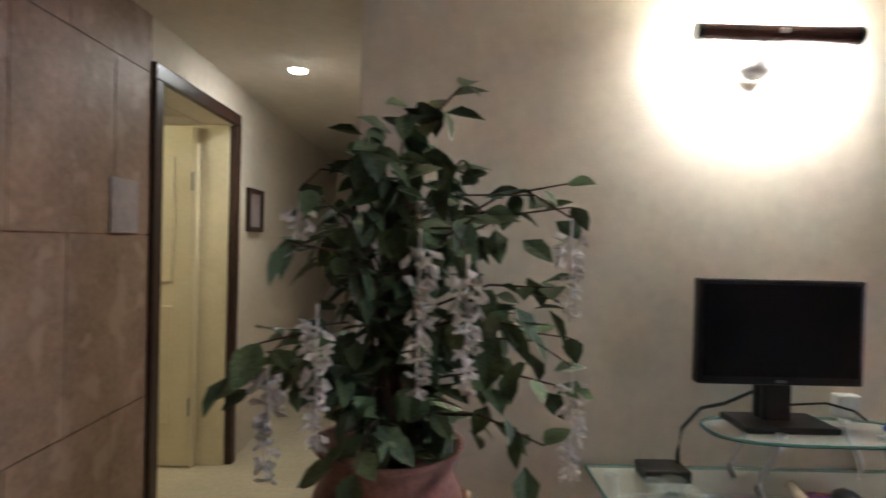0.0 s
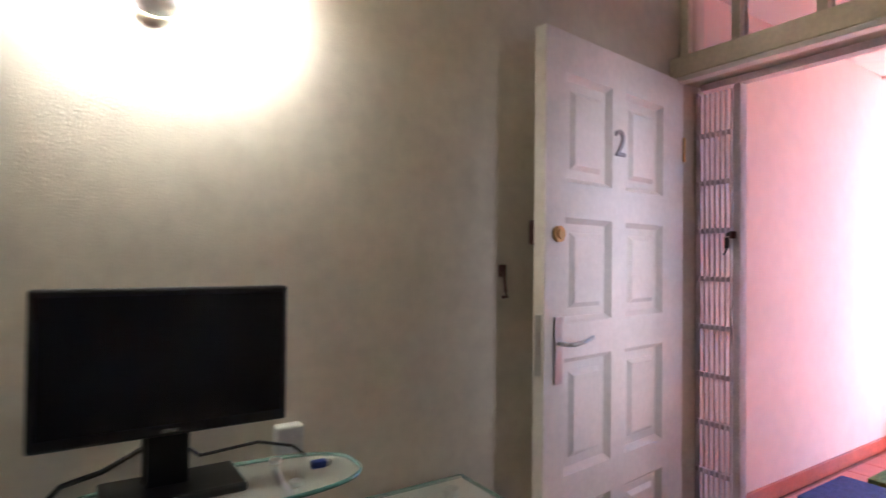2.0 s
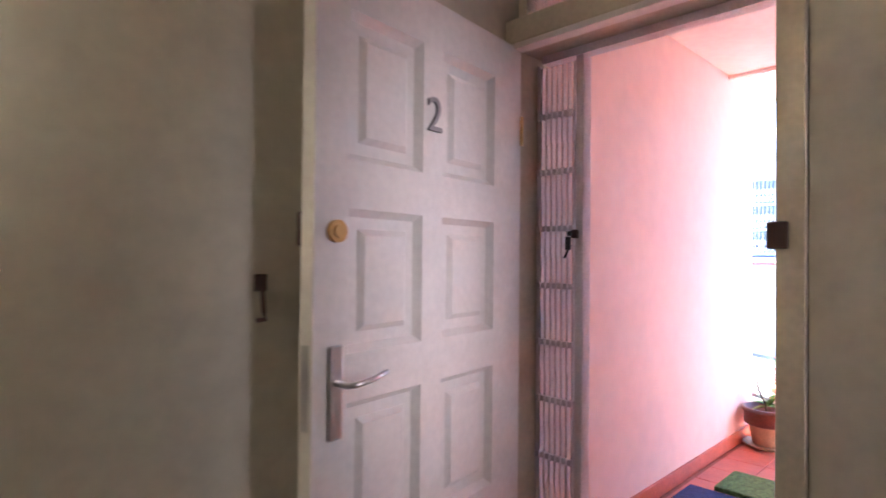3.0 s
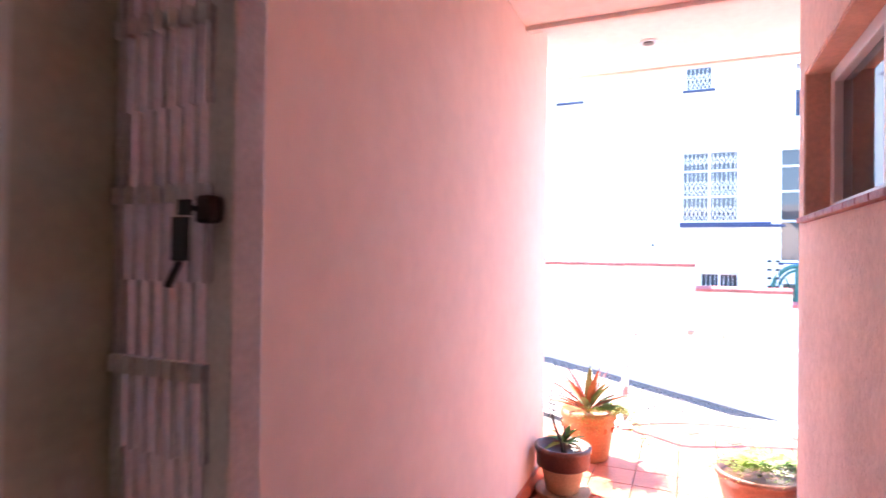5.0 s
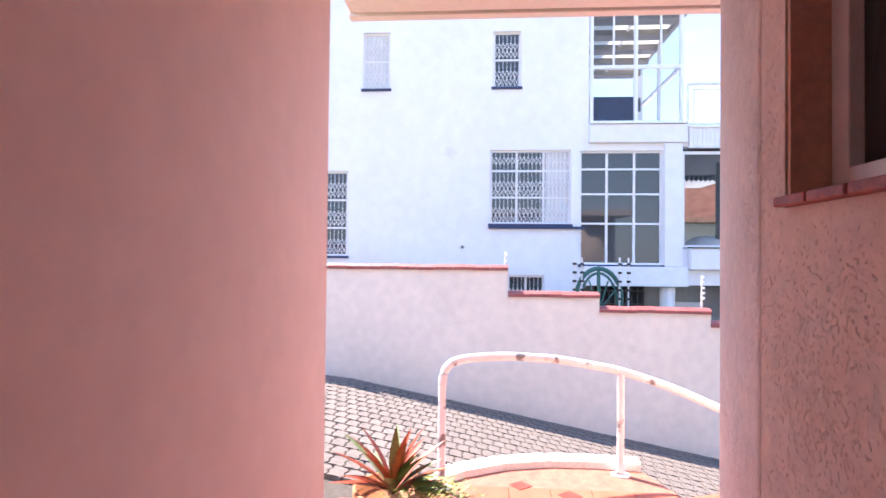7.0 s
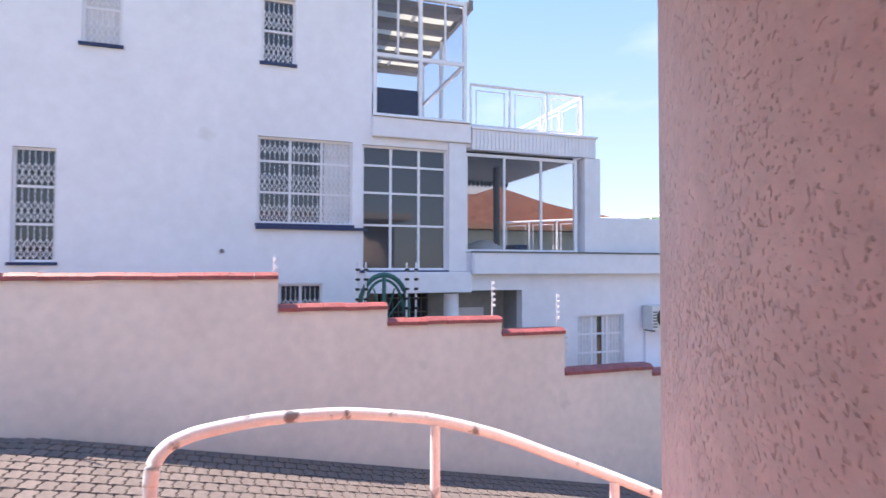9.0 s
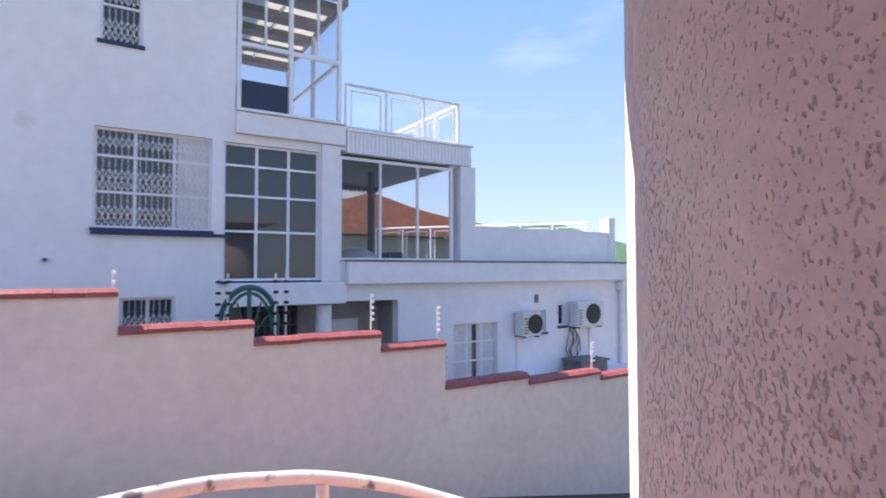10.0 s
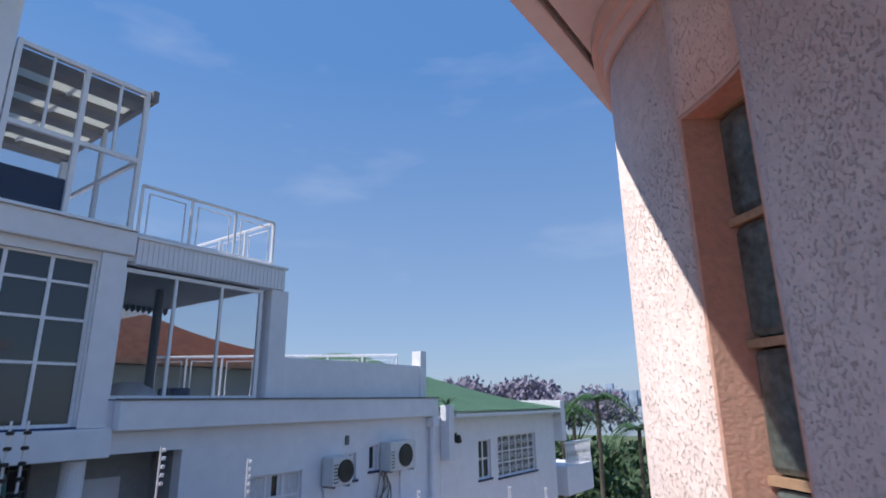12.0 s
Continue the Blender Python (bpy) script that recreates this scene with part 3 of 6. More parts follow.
STEPS = [(12.0, 3.60, 1.65), (3.60, 0.98, 1.29), (0.98, -0.19, 0.95), (-0.19, -1.58, 0.77), (-1.58, -2.43, 0.60), (-2.43, -3.73, 0.09), (-3.73, -5.08, 0.01), (-5.08, -6.30, -0.07),
         (-6.30, -7.5, -0.22), (-7.5, -8.8, -0.40), (-8.8, -10.2, -0.58), (-10.2, -12.0, -0.78), (-12.0, -15.0, -1.1), (-15.0, -19.0, -1.6)]
bw = thing("boundary_wall", "pale pink plastered boundary wall stepping down the slope", "wall", kind="structure", at=(12.35, -3, -3.5))
for a, b, z in STEPS:
    part("wall_bay", boxes((12.25, 12.45, b, a, -3.6, z - 0.06)), BOUND_WALL, bw)
    bm = bmesh.new()
    n = max(2, int((a - b) / 0.23))
    for k in range(n):
        y0, y1 = b + (a - b) * k / n, b + (a - b) * (k + 1) / n
        prof = [(12.215, z - 0.059), (12.215, z - 0.02), (12.28, z + 0.012), (12.42, z + 0.012), (12.485, z - 0.02), (12.485, z - 0.059)]
        j = random.uniform(-0.004, 0.004)
        u = [bm.verts.new((x + j, y0 + 0.002, zz + j)) for x, zz in prof]
        v = [bm.verts.new((x + j, y1 - 0.002, zz + j)) for x, zz in prof]
        for i in range(6):
            bm.faces.new((u[i], u[(i + 1) % 6], v[(i + 1) % 6], v[i]))
        bm.faces.new(u)
        bm.faces.new(v[::-1])
    part("coping", bm, COPING, bw, "red painted brick coping")


# ---- living-room things ----
# front door leaf, opened against the wall
LEAF_M = Matrix.Translation((3.957, 1.735, 0)) @ Matrix.Rotation(math.atan2(1.63 - 1.735, 3.085 - 3.957), 4, "Z")
door = thing("door_1", "open white panelled front door numbered two", "door", kind="structure", at=(3.957, 1.735, 0))
# leaf axes: u from hinge to free edge, v thickness towards the wall
LW = 0.876


def leaf_part(name, rows, material, parent, label="", bevel=0.0):
    bm = bmesh.new()
    for r in rows:
        add_box(bm, *r, m=LEAF_M)
    return part(name, bm, material, parent, label, bevel=bevel)


U0, U1, U2, U3 = LW - 0.715, LW - 0.450, LW - 0.365, LW - 0.100
ROWS_Z = [(1.545, 1.90), (1.09, 1.43), (0.60, 0.975), (0.13, 0.49)]
face = []
face.append((0, U0, -0.022, 0.022, 0.012, 2.03))
face.append((U1, U2, -0.022, 0.022, 0.012, 2.03))
face.append((U3, LW, -0.022, 0.022, 0.012, 2.03))
zz = [0.012] + [v for r in reversed(ROWS_Z) for v in r] + [2.03]
for a, b in zip(zz[::2], zz[1::2]):
    face.append((U0, U1, -0.022, 0.022, a, b))
    face.append((U2, U3, -0.022, 0.022, a, b))
leaf = leaf_part("leaf", face, DOOR_WHITE, door)
for za, zb in ROWS_Z:
    for ua, ub in ((U0, U1), (U2, U3)):
        bm = bmesh.new()
        quad = lambda i, v: [bm.verts.new(LEAF_M @ Vector(p)) for p in ((ua + i, v, za + i), (ub - i, v, za + i), (ub - i, v, zb - i), (ua + i, v, zb - i))]
        loops = [quad(0.0, 0.0215), quad(0.018, 0.002), quad(0.046, 0.002), quad(0.062, 0.014)]
        back = [quad(0.0, -0.021), quad(0.0, -0.006)]
        for ls in (loops, back):
            for p, q in zip(ls, ls[1:]):
                for k in range(4):
                    bm.faces.new((p[k], p[(k + 1) % 4], q[(k + 1) % 4], q[k]))
            bm.faces.new(ls[-1])
        part("panel", bm, DOOR_WHITE, leaf)
UE = LW - 0.062
plate = leaf_part("lock_plate", [(UE - 0.02, UE + 0.02, 0.022, 0.031, 0.90, 1.115)], CHROME, door, "polished steel lock plate", bevel=0.006)
bm = bmesh.new()
add_tube(bm, [LEAF_M @ Vector(p) for p in ((UE, 0.03, 1.03), (UE, 0.07, 1.03), (UE - 0.02, 0.078, 1.03), (UE - 0.07, 0.078, 1.035), (UE - 0.12, 0.075, 1.045))], 0.008, 10, 0.8)
part("lever_handle", bm, CHROME, door, "curved steel lever handle", smooth=True)
bm = bmesh.new()
add_tube(bm, [LEAF_M @ Vector((UE, 0.02, 1.375)), LEAF_M @ Vector((UE, 0.034, 1.375))], 0.026, 20)
add_tube(bm, [LEAF_M @ Vector((UE, 0.03, 1.375)), LEAF_M @ Vector((UE, 0.04, 1.375))], 0.016, 16)
part("latch_cylinder", bm, BRASS, door, "round brass lock cylinder")
leaf_part("edge_plate", [(LW, LW + 0.003, -0.012, 0.012, 0.93, 1.12)], CHROME, door)
leaf_part("rim_lock", [(LW - 0.10, LW - 0.01, -0.055, -0.0225, 1.34, 1.42)], BROWN_METAL, door, bevel=0.006)
leaf_part("top_bolt", [(LW - 0.05, LW - 0.02, -0.034, -0.0225, 1.93, 2.02)], BROWN_METAL, door)
txt = bpy.data.curves.new("digit", "FONT")
txt.body, txt.size, txt.extrude, txt.align_x = "2", 0.135, 0.004, "CENTER"
tmp = new("digit_tmp", txt)
me = bpy.data.meshes.new_from_object(tmp.evaluated_get(bpy.context.evaluated_depsgraph_get()))
bpy.data.objects.remove(tmp)
me.transform(LEAF_M @ Matrix.Translation(((U1 + U2) / 2, 0.027, 1.665)) @ Matrix.Rotation(math.pi, 4, "Z") @ Matrix.Rotation(math.pi / 2, 4, "X"))
me.materials.append(mat("worn_grey_number", (0.30, 0.26, 0.27), 0.5, 0.1, 20))
dig = new("number", me)
dig.parent = door
dig.matrix_parent_inverse = Matrix.Translation(-door.location)
tagged(dig, "grey metal number two")
for z in (0.25, 1.75):
    bm = bmesh.new()
    add_tube(bm, [(3.962, 1.712, z - 0.05), (3.962, 1.712, z + 0.05)], 0.008, 10)
    part("hinge", bm, BRASS, door)

# folded trellis security gate in the doorway
gate = thing("trellis_gate", "folded pale steel trellis security gate with keys", "security gate", at=(4.05, 1.6, 0))
for i in range(7):
    y = 1.726 - i * 0.0225
    part("bar", boxes((4.098, 4.116, y - 0.0036, y + 0.0036, 0.03, 2.0)), GATE_STEEL, gate)
part("stile", boxes((4.085, 4.135, 1.545, 1.575, 0.02, 2.01)), GATE_STEEL, gate, bevel=0.003)
part("stile", boxes((4.09, 4.13, 1.7315, 1.7375, 0.02, 2.01)), GATE_STEEL, gate)
part("track", boxes((4.085, 4.135, 0.935, 1.715, 2.012, 2.04)), GATE_STEEL, gate)
for k, z in enumerate((0.22, 0.42, 0.62, 0.82, 1.02, 1.22, 1.42, 1.62, 1.82)):
    bm = bmesh.new()
    for i in range(7):
        y = 1.726 - i * 0.0225
        add_box(bm, 4.082, 4.094, y - 0.008, y + 0.008, z - 0.010, z + 0.010)
        add_box(bm, 4.086, 4.094, y - 0.009, y - 0.003, z - 0.10, z + 0.0)
    part("lattice_link", bm, GATE_STEEL, gate)
part("lock", boxes((4.066, 4.084, 1.558, 1.580, 1.385, 1.415)), BROWN_METAL, gate, "dark gate lock", bevel=0.004)
bm = bmesh.new()
add_tube(bm, [(4.06, 1.572, 1.40), (4.046, 1.572, 1.40)], 0.003, 8)
add_box(bm, 4.045, 4.05, 1.565, 1.580, 1.392, 1.408)
add_box(bm, 4.043, 4.05, 1.568, 1.586, 1.345, 1.390)
add_tube(bm, [(4.046, 1.577, 1.345), (4.042, 1.588, 1.318)], 0.004, 6)
part("key", bm, BLACK_PLASTIC, gate, "bunch of keys hanging in the lock")

# picture light
pl = thing("wall_lamp", "lit dark brown picture light on a half-round bracket", "wall lamp", at=(2.04, 1.757, 1.90))
part("bar", tube([(1.815, 1.655, 1.95), (2.265, 1.655, 1.95)], 0.024, 16), BROWN_METAL, pl, "dark brown metal bar", smooth=False)
part("end_cap", tube([(1.795, 1.655, 1.95), (1.814, 1.655, 1.95)], 0.026, 16), BLACK_PLASTIC, pl)
part("end_cap", tube([(2.266, 1.655, 1.95), (2.285, 1.655, 1.95)], 0.026, 16), BLACK_PLASTIC, pl)
part("badge", boxes((2.03, 2.06, 1.627, 1.6309, 1.942, 1.958)), CHROME, pl, bevel=0.002)
part("tube", tube([(1.84, 1.69, 1.97), (2.24, 1.69, 1.97)], 0.008, 10), BULB, pl, "glowing warm tube")
bm = bmesh.new()
prev = None
for r, y in ((0.085, 1.757), (0.085, 1.737), (0.062, 1.718), (0.03, 1.708), (0.001, 1.706)):
    ring = [bm.verts.new((2.02 + r * math.cos(t), y, 1.925 + r * math.sin(t))) for t in [math.pi + math.pi * k / 16 for k in range(17)]]
    if prev:
        for k in range(16):
            bm.faces.new((prev[k], prev[k + 1], ring[k + 1], ring[k]))
    prev = ring
part("bracket", bm, AC_WHITE, pl, "half-round pale bracket", smooth=True)
part("arm", tube([(2.02, 1.72, 1.895), (2.02, 1.68, 1.935)], 0.006, 10), CHROME, pl)

# hook on the wall
hk = thing("wall_hook", "small dark metal hook on the wall", "hook", at=(3.04, 1.757, 1.22))
part("plate", boxes((3.025, 3.055, 1.748, 1.757, 1.235, 1.275)), BROWN_METAL, hk, bevel=0.003)
part("shaft", tube([(3.04, 1.745, 1.25), (3.04, 1.735, 1.19), (3.04, 1.728, 1.172), (3.02, 1.725, 1.172)], 0.006, 8), BROWN_METAL, hk)

# long glass table against the wall
TB = 0.63
gt = thing("glass_table", "long clear glass table on steel tube legs", "table", at=(2.2, 1.5, 0))
part("tabletop", boxes((1.53, 2.88, 1.20, 1.745, TB - 0.010, TB)), TABLE_GLASS, gt, "clear glass top", bevel=0.002)
part("rim", boxes((1.528, 2.882, 1.196, 1.1995, TB - 0.010, TB), (1.526, 1.5295, 1.20, 1.745, TB - 0.010, TB), (2.8805, 2.884, 1.20, 1.745, TB - 0.010, TB), (1.53, 2.88, 1.7455, 1.749, TB - 0.01, TB)), GLASS_EDGE, gt)
part("shelf", boxes((1.60, 2.81, 1.26, 1.70, 0.25, 0.258)), TABLE_GLASS, gt)
for x, y in ((1.60, 1.26), (1.60, 1.70), (2.81, 1.26), (2.81, 1.70)):
    part("leg", tube([(x, y, 0), (x, y, TB - 0.011)], 0.022, 14), CHROME, gt)
for x in (1.60, 2.81):
    part("rail", tube([(x, 1.28, 0.55), (x, 1.68, 0.55)], 0.014, 10), CHROME, gt)
for y in (1.26, 1.48, 1.70):
    part("rail", tube([(1.62, y, 0.55), (2.79, y, 0.55)], 0.012, 10), CHROME, gt)
for x, y in ((2.81, 1.48), (2.56, 1.48), (1.60, 1.48)):
    part("joint", lathe([(0.001, 0), (0.026, 0.004), (0.026, 0.05), (0.001, 0.054)], 14, (x, y, 0.525)), CHROME, gt)

# monitor riser
SH = 0.80
rs = thing("glass_stand", "small oval glass monitor stand on curved legs", "stand", at=(2.15, 1.6, TB))
bm = bmesh.new()
N = 40
ringb, ringt = [], []
for k in range(N):
    t = 2 * math.pi * k / N
    c, s = math.cos(t), math.sin(t)
    x = 2.145 + 0.31 * math.copysign(abs(c) ** 0.7, c)
    y = 1.60 + 0.125 * math.copysign(abs(s) ** 0.7, s)
    ringb.append(bm.verts.new((x, y, SH - 0.009)))
    ringt.append(bm.verts.new((x, y, SH)))
bm.faces.new(ringb[::-1])
bm.faces.new(ringt)
part("top", bm, TABLE_GLASS, rs, "oval clear glass shelf")
bm = bmesh.new()
pts = [(2.145 + 0.312 * math.copysign(abs(math.cos(t)) ** 0.7, math.cos(t)), 1.60 + 0.127 * math.copysign(abs(math.sin(t)) ** 0.7, math.sin(t)), SH - 0.0045) for t in [2 * math.pi * k / 48 for k in range(49)]]
add_tube(bm, pts, 0.0048, 6)
part("edge", bm, GLASS_EDGE, rs, "dark green glass edge")
for sx in (-1, 1):
    for sy in (-1, 1):
        x, y = 2.145 + sx * 0.17, 1.60 + sy * 0.075
        part("leg", tube([(x - sx * 0.03, y, SH - 0.012), (x - sx * 0.015, y, 0.75), (x + sx * 0.02, y, 0.70), (x + sx * 0.03, y, 0.66), (x + sx * 0.015, y, TB + 0.001)], 0.009, 10), CHROME, rs, smooth=True)
        part("cap", lathe([(0.001, 0), (0.014, 0.001), (0.014, 0.010), (0.001, 0.012)], 12, (x - sx * 0.03, y, SH + 0.0005)), CHROME, rs)

# monitor
mo = thing("monitor", "black flat computer monitor, switched off", "monitor", at=(2.045, 1.62, SH))
part("casing", boxes((1.805, 2.285, 1.60, 1.64, 0.925, 1.228)), BLACK_PLASTIC, mo, bevel=0.006)
part("screen", boxes((1.82, 2.27, 1.5965, 1.5995, 0.95, 1.213)), SCREEN, mo, "glossy dark screen")
part("badge", boxes((2.03, 2.06, 1.5975, 1.5995, 0.933, 0.940)), STREAK_GREY, mo)
part("neck", boxes((2.00, 2.09, 1.641, 1.665, SH + 0.02, 1.02)), BLACK_PLASTIC, mo, bevel=0.004)
part("neck_front", boxes((2.005, 2.085, 1.61, 1.64, SH + 0.02, 0.924)), BLACK_PLASTIC, mo, bevel=0.004)
part("base", boxes((1.92, 2.19, 1.545, 1.70, SH + 0.001, SH + 0.02)), BLACK_PLASTIC, mo, bevel=0.006)
cb = tagged(finish("monitor_cable", tube([(2.06, 1.66, 0.90), (2.12, 1.69, 0.845), (2.25, 1.70, 0.85), (2.33, 1.69, 0.83), (2.36, 1.68, SH + 0.005)], 0.004, 8), BLACK_PLASTIC), "black monitor cable looping over the glass stand", "cable")
cb2 = tagged(finish("power_cable", tube([(2.03, 1.67, 0.90), (1.93, 1.69, 0.845), (1.86, 1.69, 0.83), (1.80, 1.68, 0.77), (1.785, 1.67, 0.70), (1.785, 1.66, TB + 0.005)], 0.006, 8), BLACK_PLASTIC, True), "thick dark cable drooping from the monitor to the table", "cable")
us = thing("usb_stick", "small blue plastic stick on the glass stand", "usb stick", at=(2.36, 1.60, SH))
part("body", boxes((2.345, 2.38, 1.585, 1.605, SH + 0.001, SH + 0.018)), BLUE, us, bevel=0.003)
part("plug", boxes((2.381, 2.392, 1.589, 1.601, SH + 0.004, SH + 0.014)), CHROME, us)
so = thing("wall_adaptor", "white plug adaptor on the wall behind the monitor", "adaptor", at=(2.34, 1.757, 0.83))
part("body", boxes((2.30, 2.37, 1.715, 1.757, 0.80, 0.87)), AC_WHITE, so, bevel=0.006)
# router box and small glass dishes
rb = thing("set_top_box", "small black box on the glass table", "box", at=(1.74, 1.66, TB))
part("body", boxes((1.665, 1.80, 1.60, 1.70, TB + 0.004, TB + 0.04)), BLACK_PLASTIC, rb, bevel=0.006)
for x in (1.68, 1.785):
    part("foot", boxes((x - 0.008, x + 0.008, 1.63, 1.67, TB + 0.001, TB + 0.004)), BLACK_PLASTIC, rb)
for i, (x, y) in enumerate(((1.66, 1.52), (1.74, 1.47), (1.72, 1.54))):
    gl = thing("glass_candle_holder", "small clear glass candle holder on the table", "candle holder", "candle holders", at=(x, y, TB))
    part("bowl", lathe([(0.024, 0.001), (0.028, 0.004), (0.033, 0.045), (0.030, 0.045), (0.024, 0.008), (0.001, 0.008)], 18, (x, y, TB)), TABLE_GLASS, gl, smooth=True)
    part("base", lathe([(0.001, 0.0005), (0.023, 0.0005), (0.023, 0.0009), (0.001, 0.0009)], 18, (x, y, TB)), CHROME, gl)
# printed mat with cords and mouse
TM = Matrix.Translation((2.20, 1.42, TB)) @ Matrix.Rotation(radians(-14), 4, "Z")
tr = thing("printed_tray", "orange and purple printed tray with rope handles", "tray", at=(2.20, 1.42, TB))
bm = bmesh.new()
add_box(bm, -0.15, 0.15, -0.11, 0.11, 0.001, 0.012, TM)
part("base", bm, PURPLE, tr, bevel=0.003)
for s in (-1, 1):
    bm = bmesh.new()
    add_tube(bm, [TM @ Vector((s * 0.165, -0.12, 0.015)), TM @ Vector((s * 0.168, 0, 0.02)), TM @ Vector((s * 0.165, 0.12, 0.015))], 0.014, 10)
    part("handle", bm, CORD, tr, "thick cream rope handle", smooth=True)
for s, (u, v) in enumerate(((-0.05, 0.05), (0.08, 0.07))):
    p = TM @ Vector((u, v, 0.0125))
    mm = thing("computer_mouse", "black computer mouse lying on the tray", "mouse", "mice on the tray", at=p)
    bm = lathe([(0.034, 0.0), (0.036, 0.008), (0.030, 0.022), (0.016, 0.032), (0.001, 0.034)], 20)
    bmesh.ops.scale(bm, vec=(1.0, 1.5 if s == 0 else 1.1, 1.0), verts=bm.verts)
    bmesh.ops.translate(bm, vec=p, verts=bm.verts)
    part("body", bm, BLACK_PLASTIC, mm, smooth=True)
    bm = bmesh.new()
    add_tube(bm, [p + Vector((-0.004, 0.02, 0.031)), p + Vector((0.004, 0.02, 0.031))], 0.005, 10)
    part("wheel", bm, STREAK_GREY, mm)

# ---- silk plant in a tall urn ----
PX, PY = 0.95, 1.33
pt = thing("artificial_plant", "bushy artificial plant with hanging white flowers in a clay urn", "plant", at=(PX, PY, 0))
urn = part("urn", lathe([(0.11, 0.0), (0.13, 0.02), (0.12, 0.05), (0.15, 0.20), (0.19, 0.42), (0.200, 0.60), (0.175, 0.72), (0.150, 0.77), (0.165, 0.82), (0.180, 0.84), (0.165, 0.84), (0.140, 0.78), (0.001, 0.76)], 36, (PX, PY, 0)), URN_CLAY, pt, "tall orange-brown clay urn", smooth=True)
for k in range(6):
    t = 2 * math.pi * k / 6 + 1.25
    bm = bmesh.new()
    r = 0.192
    pts = [(PX + (r - 0.03 * abs(q)) * math.cos(t + 0.28 * math.sin(q * 2.2)), PY + (r - 0.03 * abs(q)) * math.sin(t + 0.28 * math.sin(q * 2.2)), 0.60 + 0.10 * math.cos(q * 2.2)) for q in [-1 + j / 6 for j in range(13)]]
    add_tube(bm, pts, 0.011, 8)
    part("moulded_scroll", bm, BEIGE_CLAY, urn, smooth=True)
rnd = random.Random(5)


def leaf_mesh(name, L, W, material, fold=0.25):
    bm = bmesh.new()
    prof = [(0.0, 0.02), (0.15, 0.55), (0.38, 1.0), (0.62, 0.85), (0.85, 0.40), (1.0, 0.02)]
    mid = [bm.verts.new((0, L * t, -0.18 * L * t * t)) for t, w in prof]
    for s in (-1, 1):
        side = [bm.verts.new((s * W * w, L * t, -0.18 * L * t * t + fold * W * w)) for t, w in prof]
        for i in range(5):
            f = (mid[i], side[i], side[i + 1], mid[i + 1])
            bm.faces.new(f if s > 0 else f[::-1])
    me = bpy.data.meshes.new(name)
    bm.to_mesh(me)
    bm.free()
    me.materials.append(material)
    for p in me.polygons:
        p.use_smooth = True
    return me


LEAVES = [leaf_mesh("leaf", L, W, LEAF) for L, W in ((0.085, 0.026), (0.10, 0.031), (0.07, 0.024))]
inv = Matrix.Translation(-pt.location)
tips = []
FORCED = [(1.36, 1.30, 1.40), (1.34, 1.27, 1.45), (1.36, 1.29, 1.10), (1.33, 1.24, 1.00), (0.70, 1.14, 1.10), (0.68, 1.16, 1.02), (0.76, 1.12, 1.30), (1.10, 1.25, 1.66), (0.98, 1.3, 1.62), (1.28, 1.15, 0.90), (1.22, 1.10, 1.15), (1.30, 1.2, 1.22)]
for k in range(38):
    az = rnd.uniform(0, 2 * math.pi)
    up = rnd.uniform(0.02, 0.98)
    reach = (0.40 - 0.16 * up) * rnd.uniform(0.5, 1.0)
    h = 0.84 + 0.72 * up + rnd.uniform(-0.04, 0.05)
    a = Vector((PX + rnd.uniform(-.04, .04), PY + rnd.uniform(-.04, .04), 0.74))
    tip = Vector((PX + reach * math.cos(az), min(1.70, PY + reach * math.sin(az) * 0.9), h - 0.10 * (reach > 0.3)))
    if k < len(FORCED):
        tip = Vector(FORCED[k])
        az, h = math.atan2(tip.y - PY, tip.x - PX), tip.z + 0.08
        reach = math.hypot(tip.x - PX, tip.y - PY)
    b = Vector((PX + 0.25 * reach * math.cos(az), PY + 0.25 * reach * math.sin(az), 0.74 + (h - 0.74) * 0.75))
    pts = [a, a.lerp(b, 0.55), b, b.lerp(tip, 0.5) + Vector((0, 0, 0.03)), tip]
    part("branch", tube(pts, 0.006, 6, 0.35), STEM, pt)
    tips.append((pts, az))
count = 0
for pts, az in tips:
    for j in range(8):
        if count >= 296:
            break
        t = 0.30 + 0.70 * j / 7
        i = min(3, int(t * 4))
        p = pts[i].lerp(pts[i + 1], t * 4 - i)
        ob = new("leaf", LEAVES[rnd.randrange(3)])
        ob.parent, ob.matrix_parent_inverse = pt, inv
        ob.matrix_basis = Matrix.Translation(p) @ Matrix.Rotation(az + rnd.uniform(-1.5, 1.5) - math.pi / 2, 4, "Z") @ Matrix.Rotation(rnd.uniform(-1.1, 0.5), 4, "X") @ Matrix.Rotation(rnd.uniform(-0.7, 0.7), 4, "Y") @ Matrix.Scale(rnd.uniform(0.75, 1.08), 4)
        count += 1
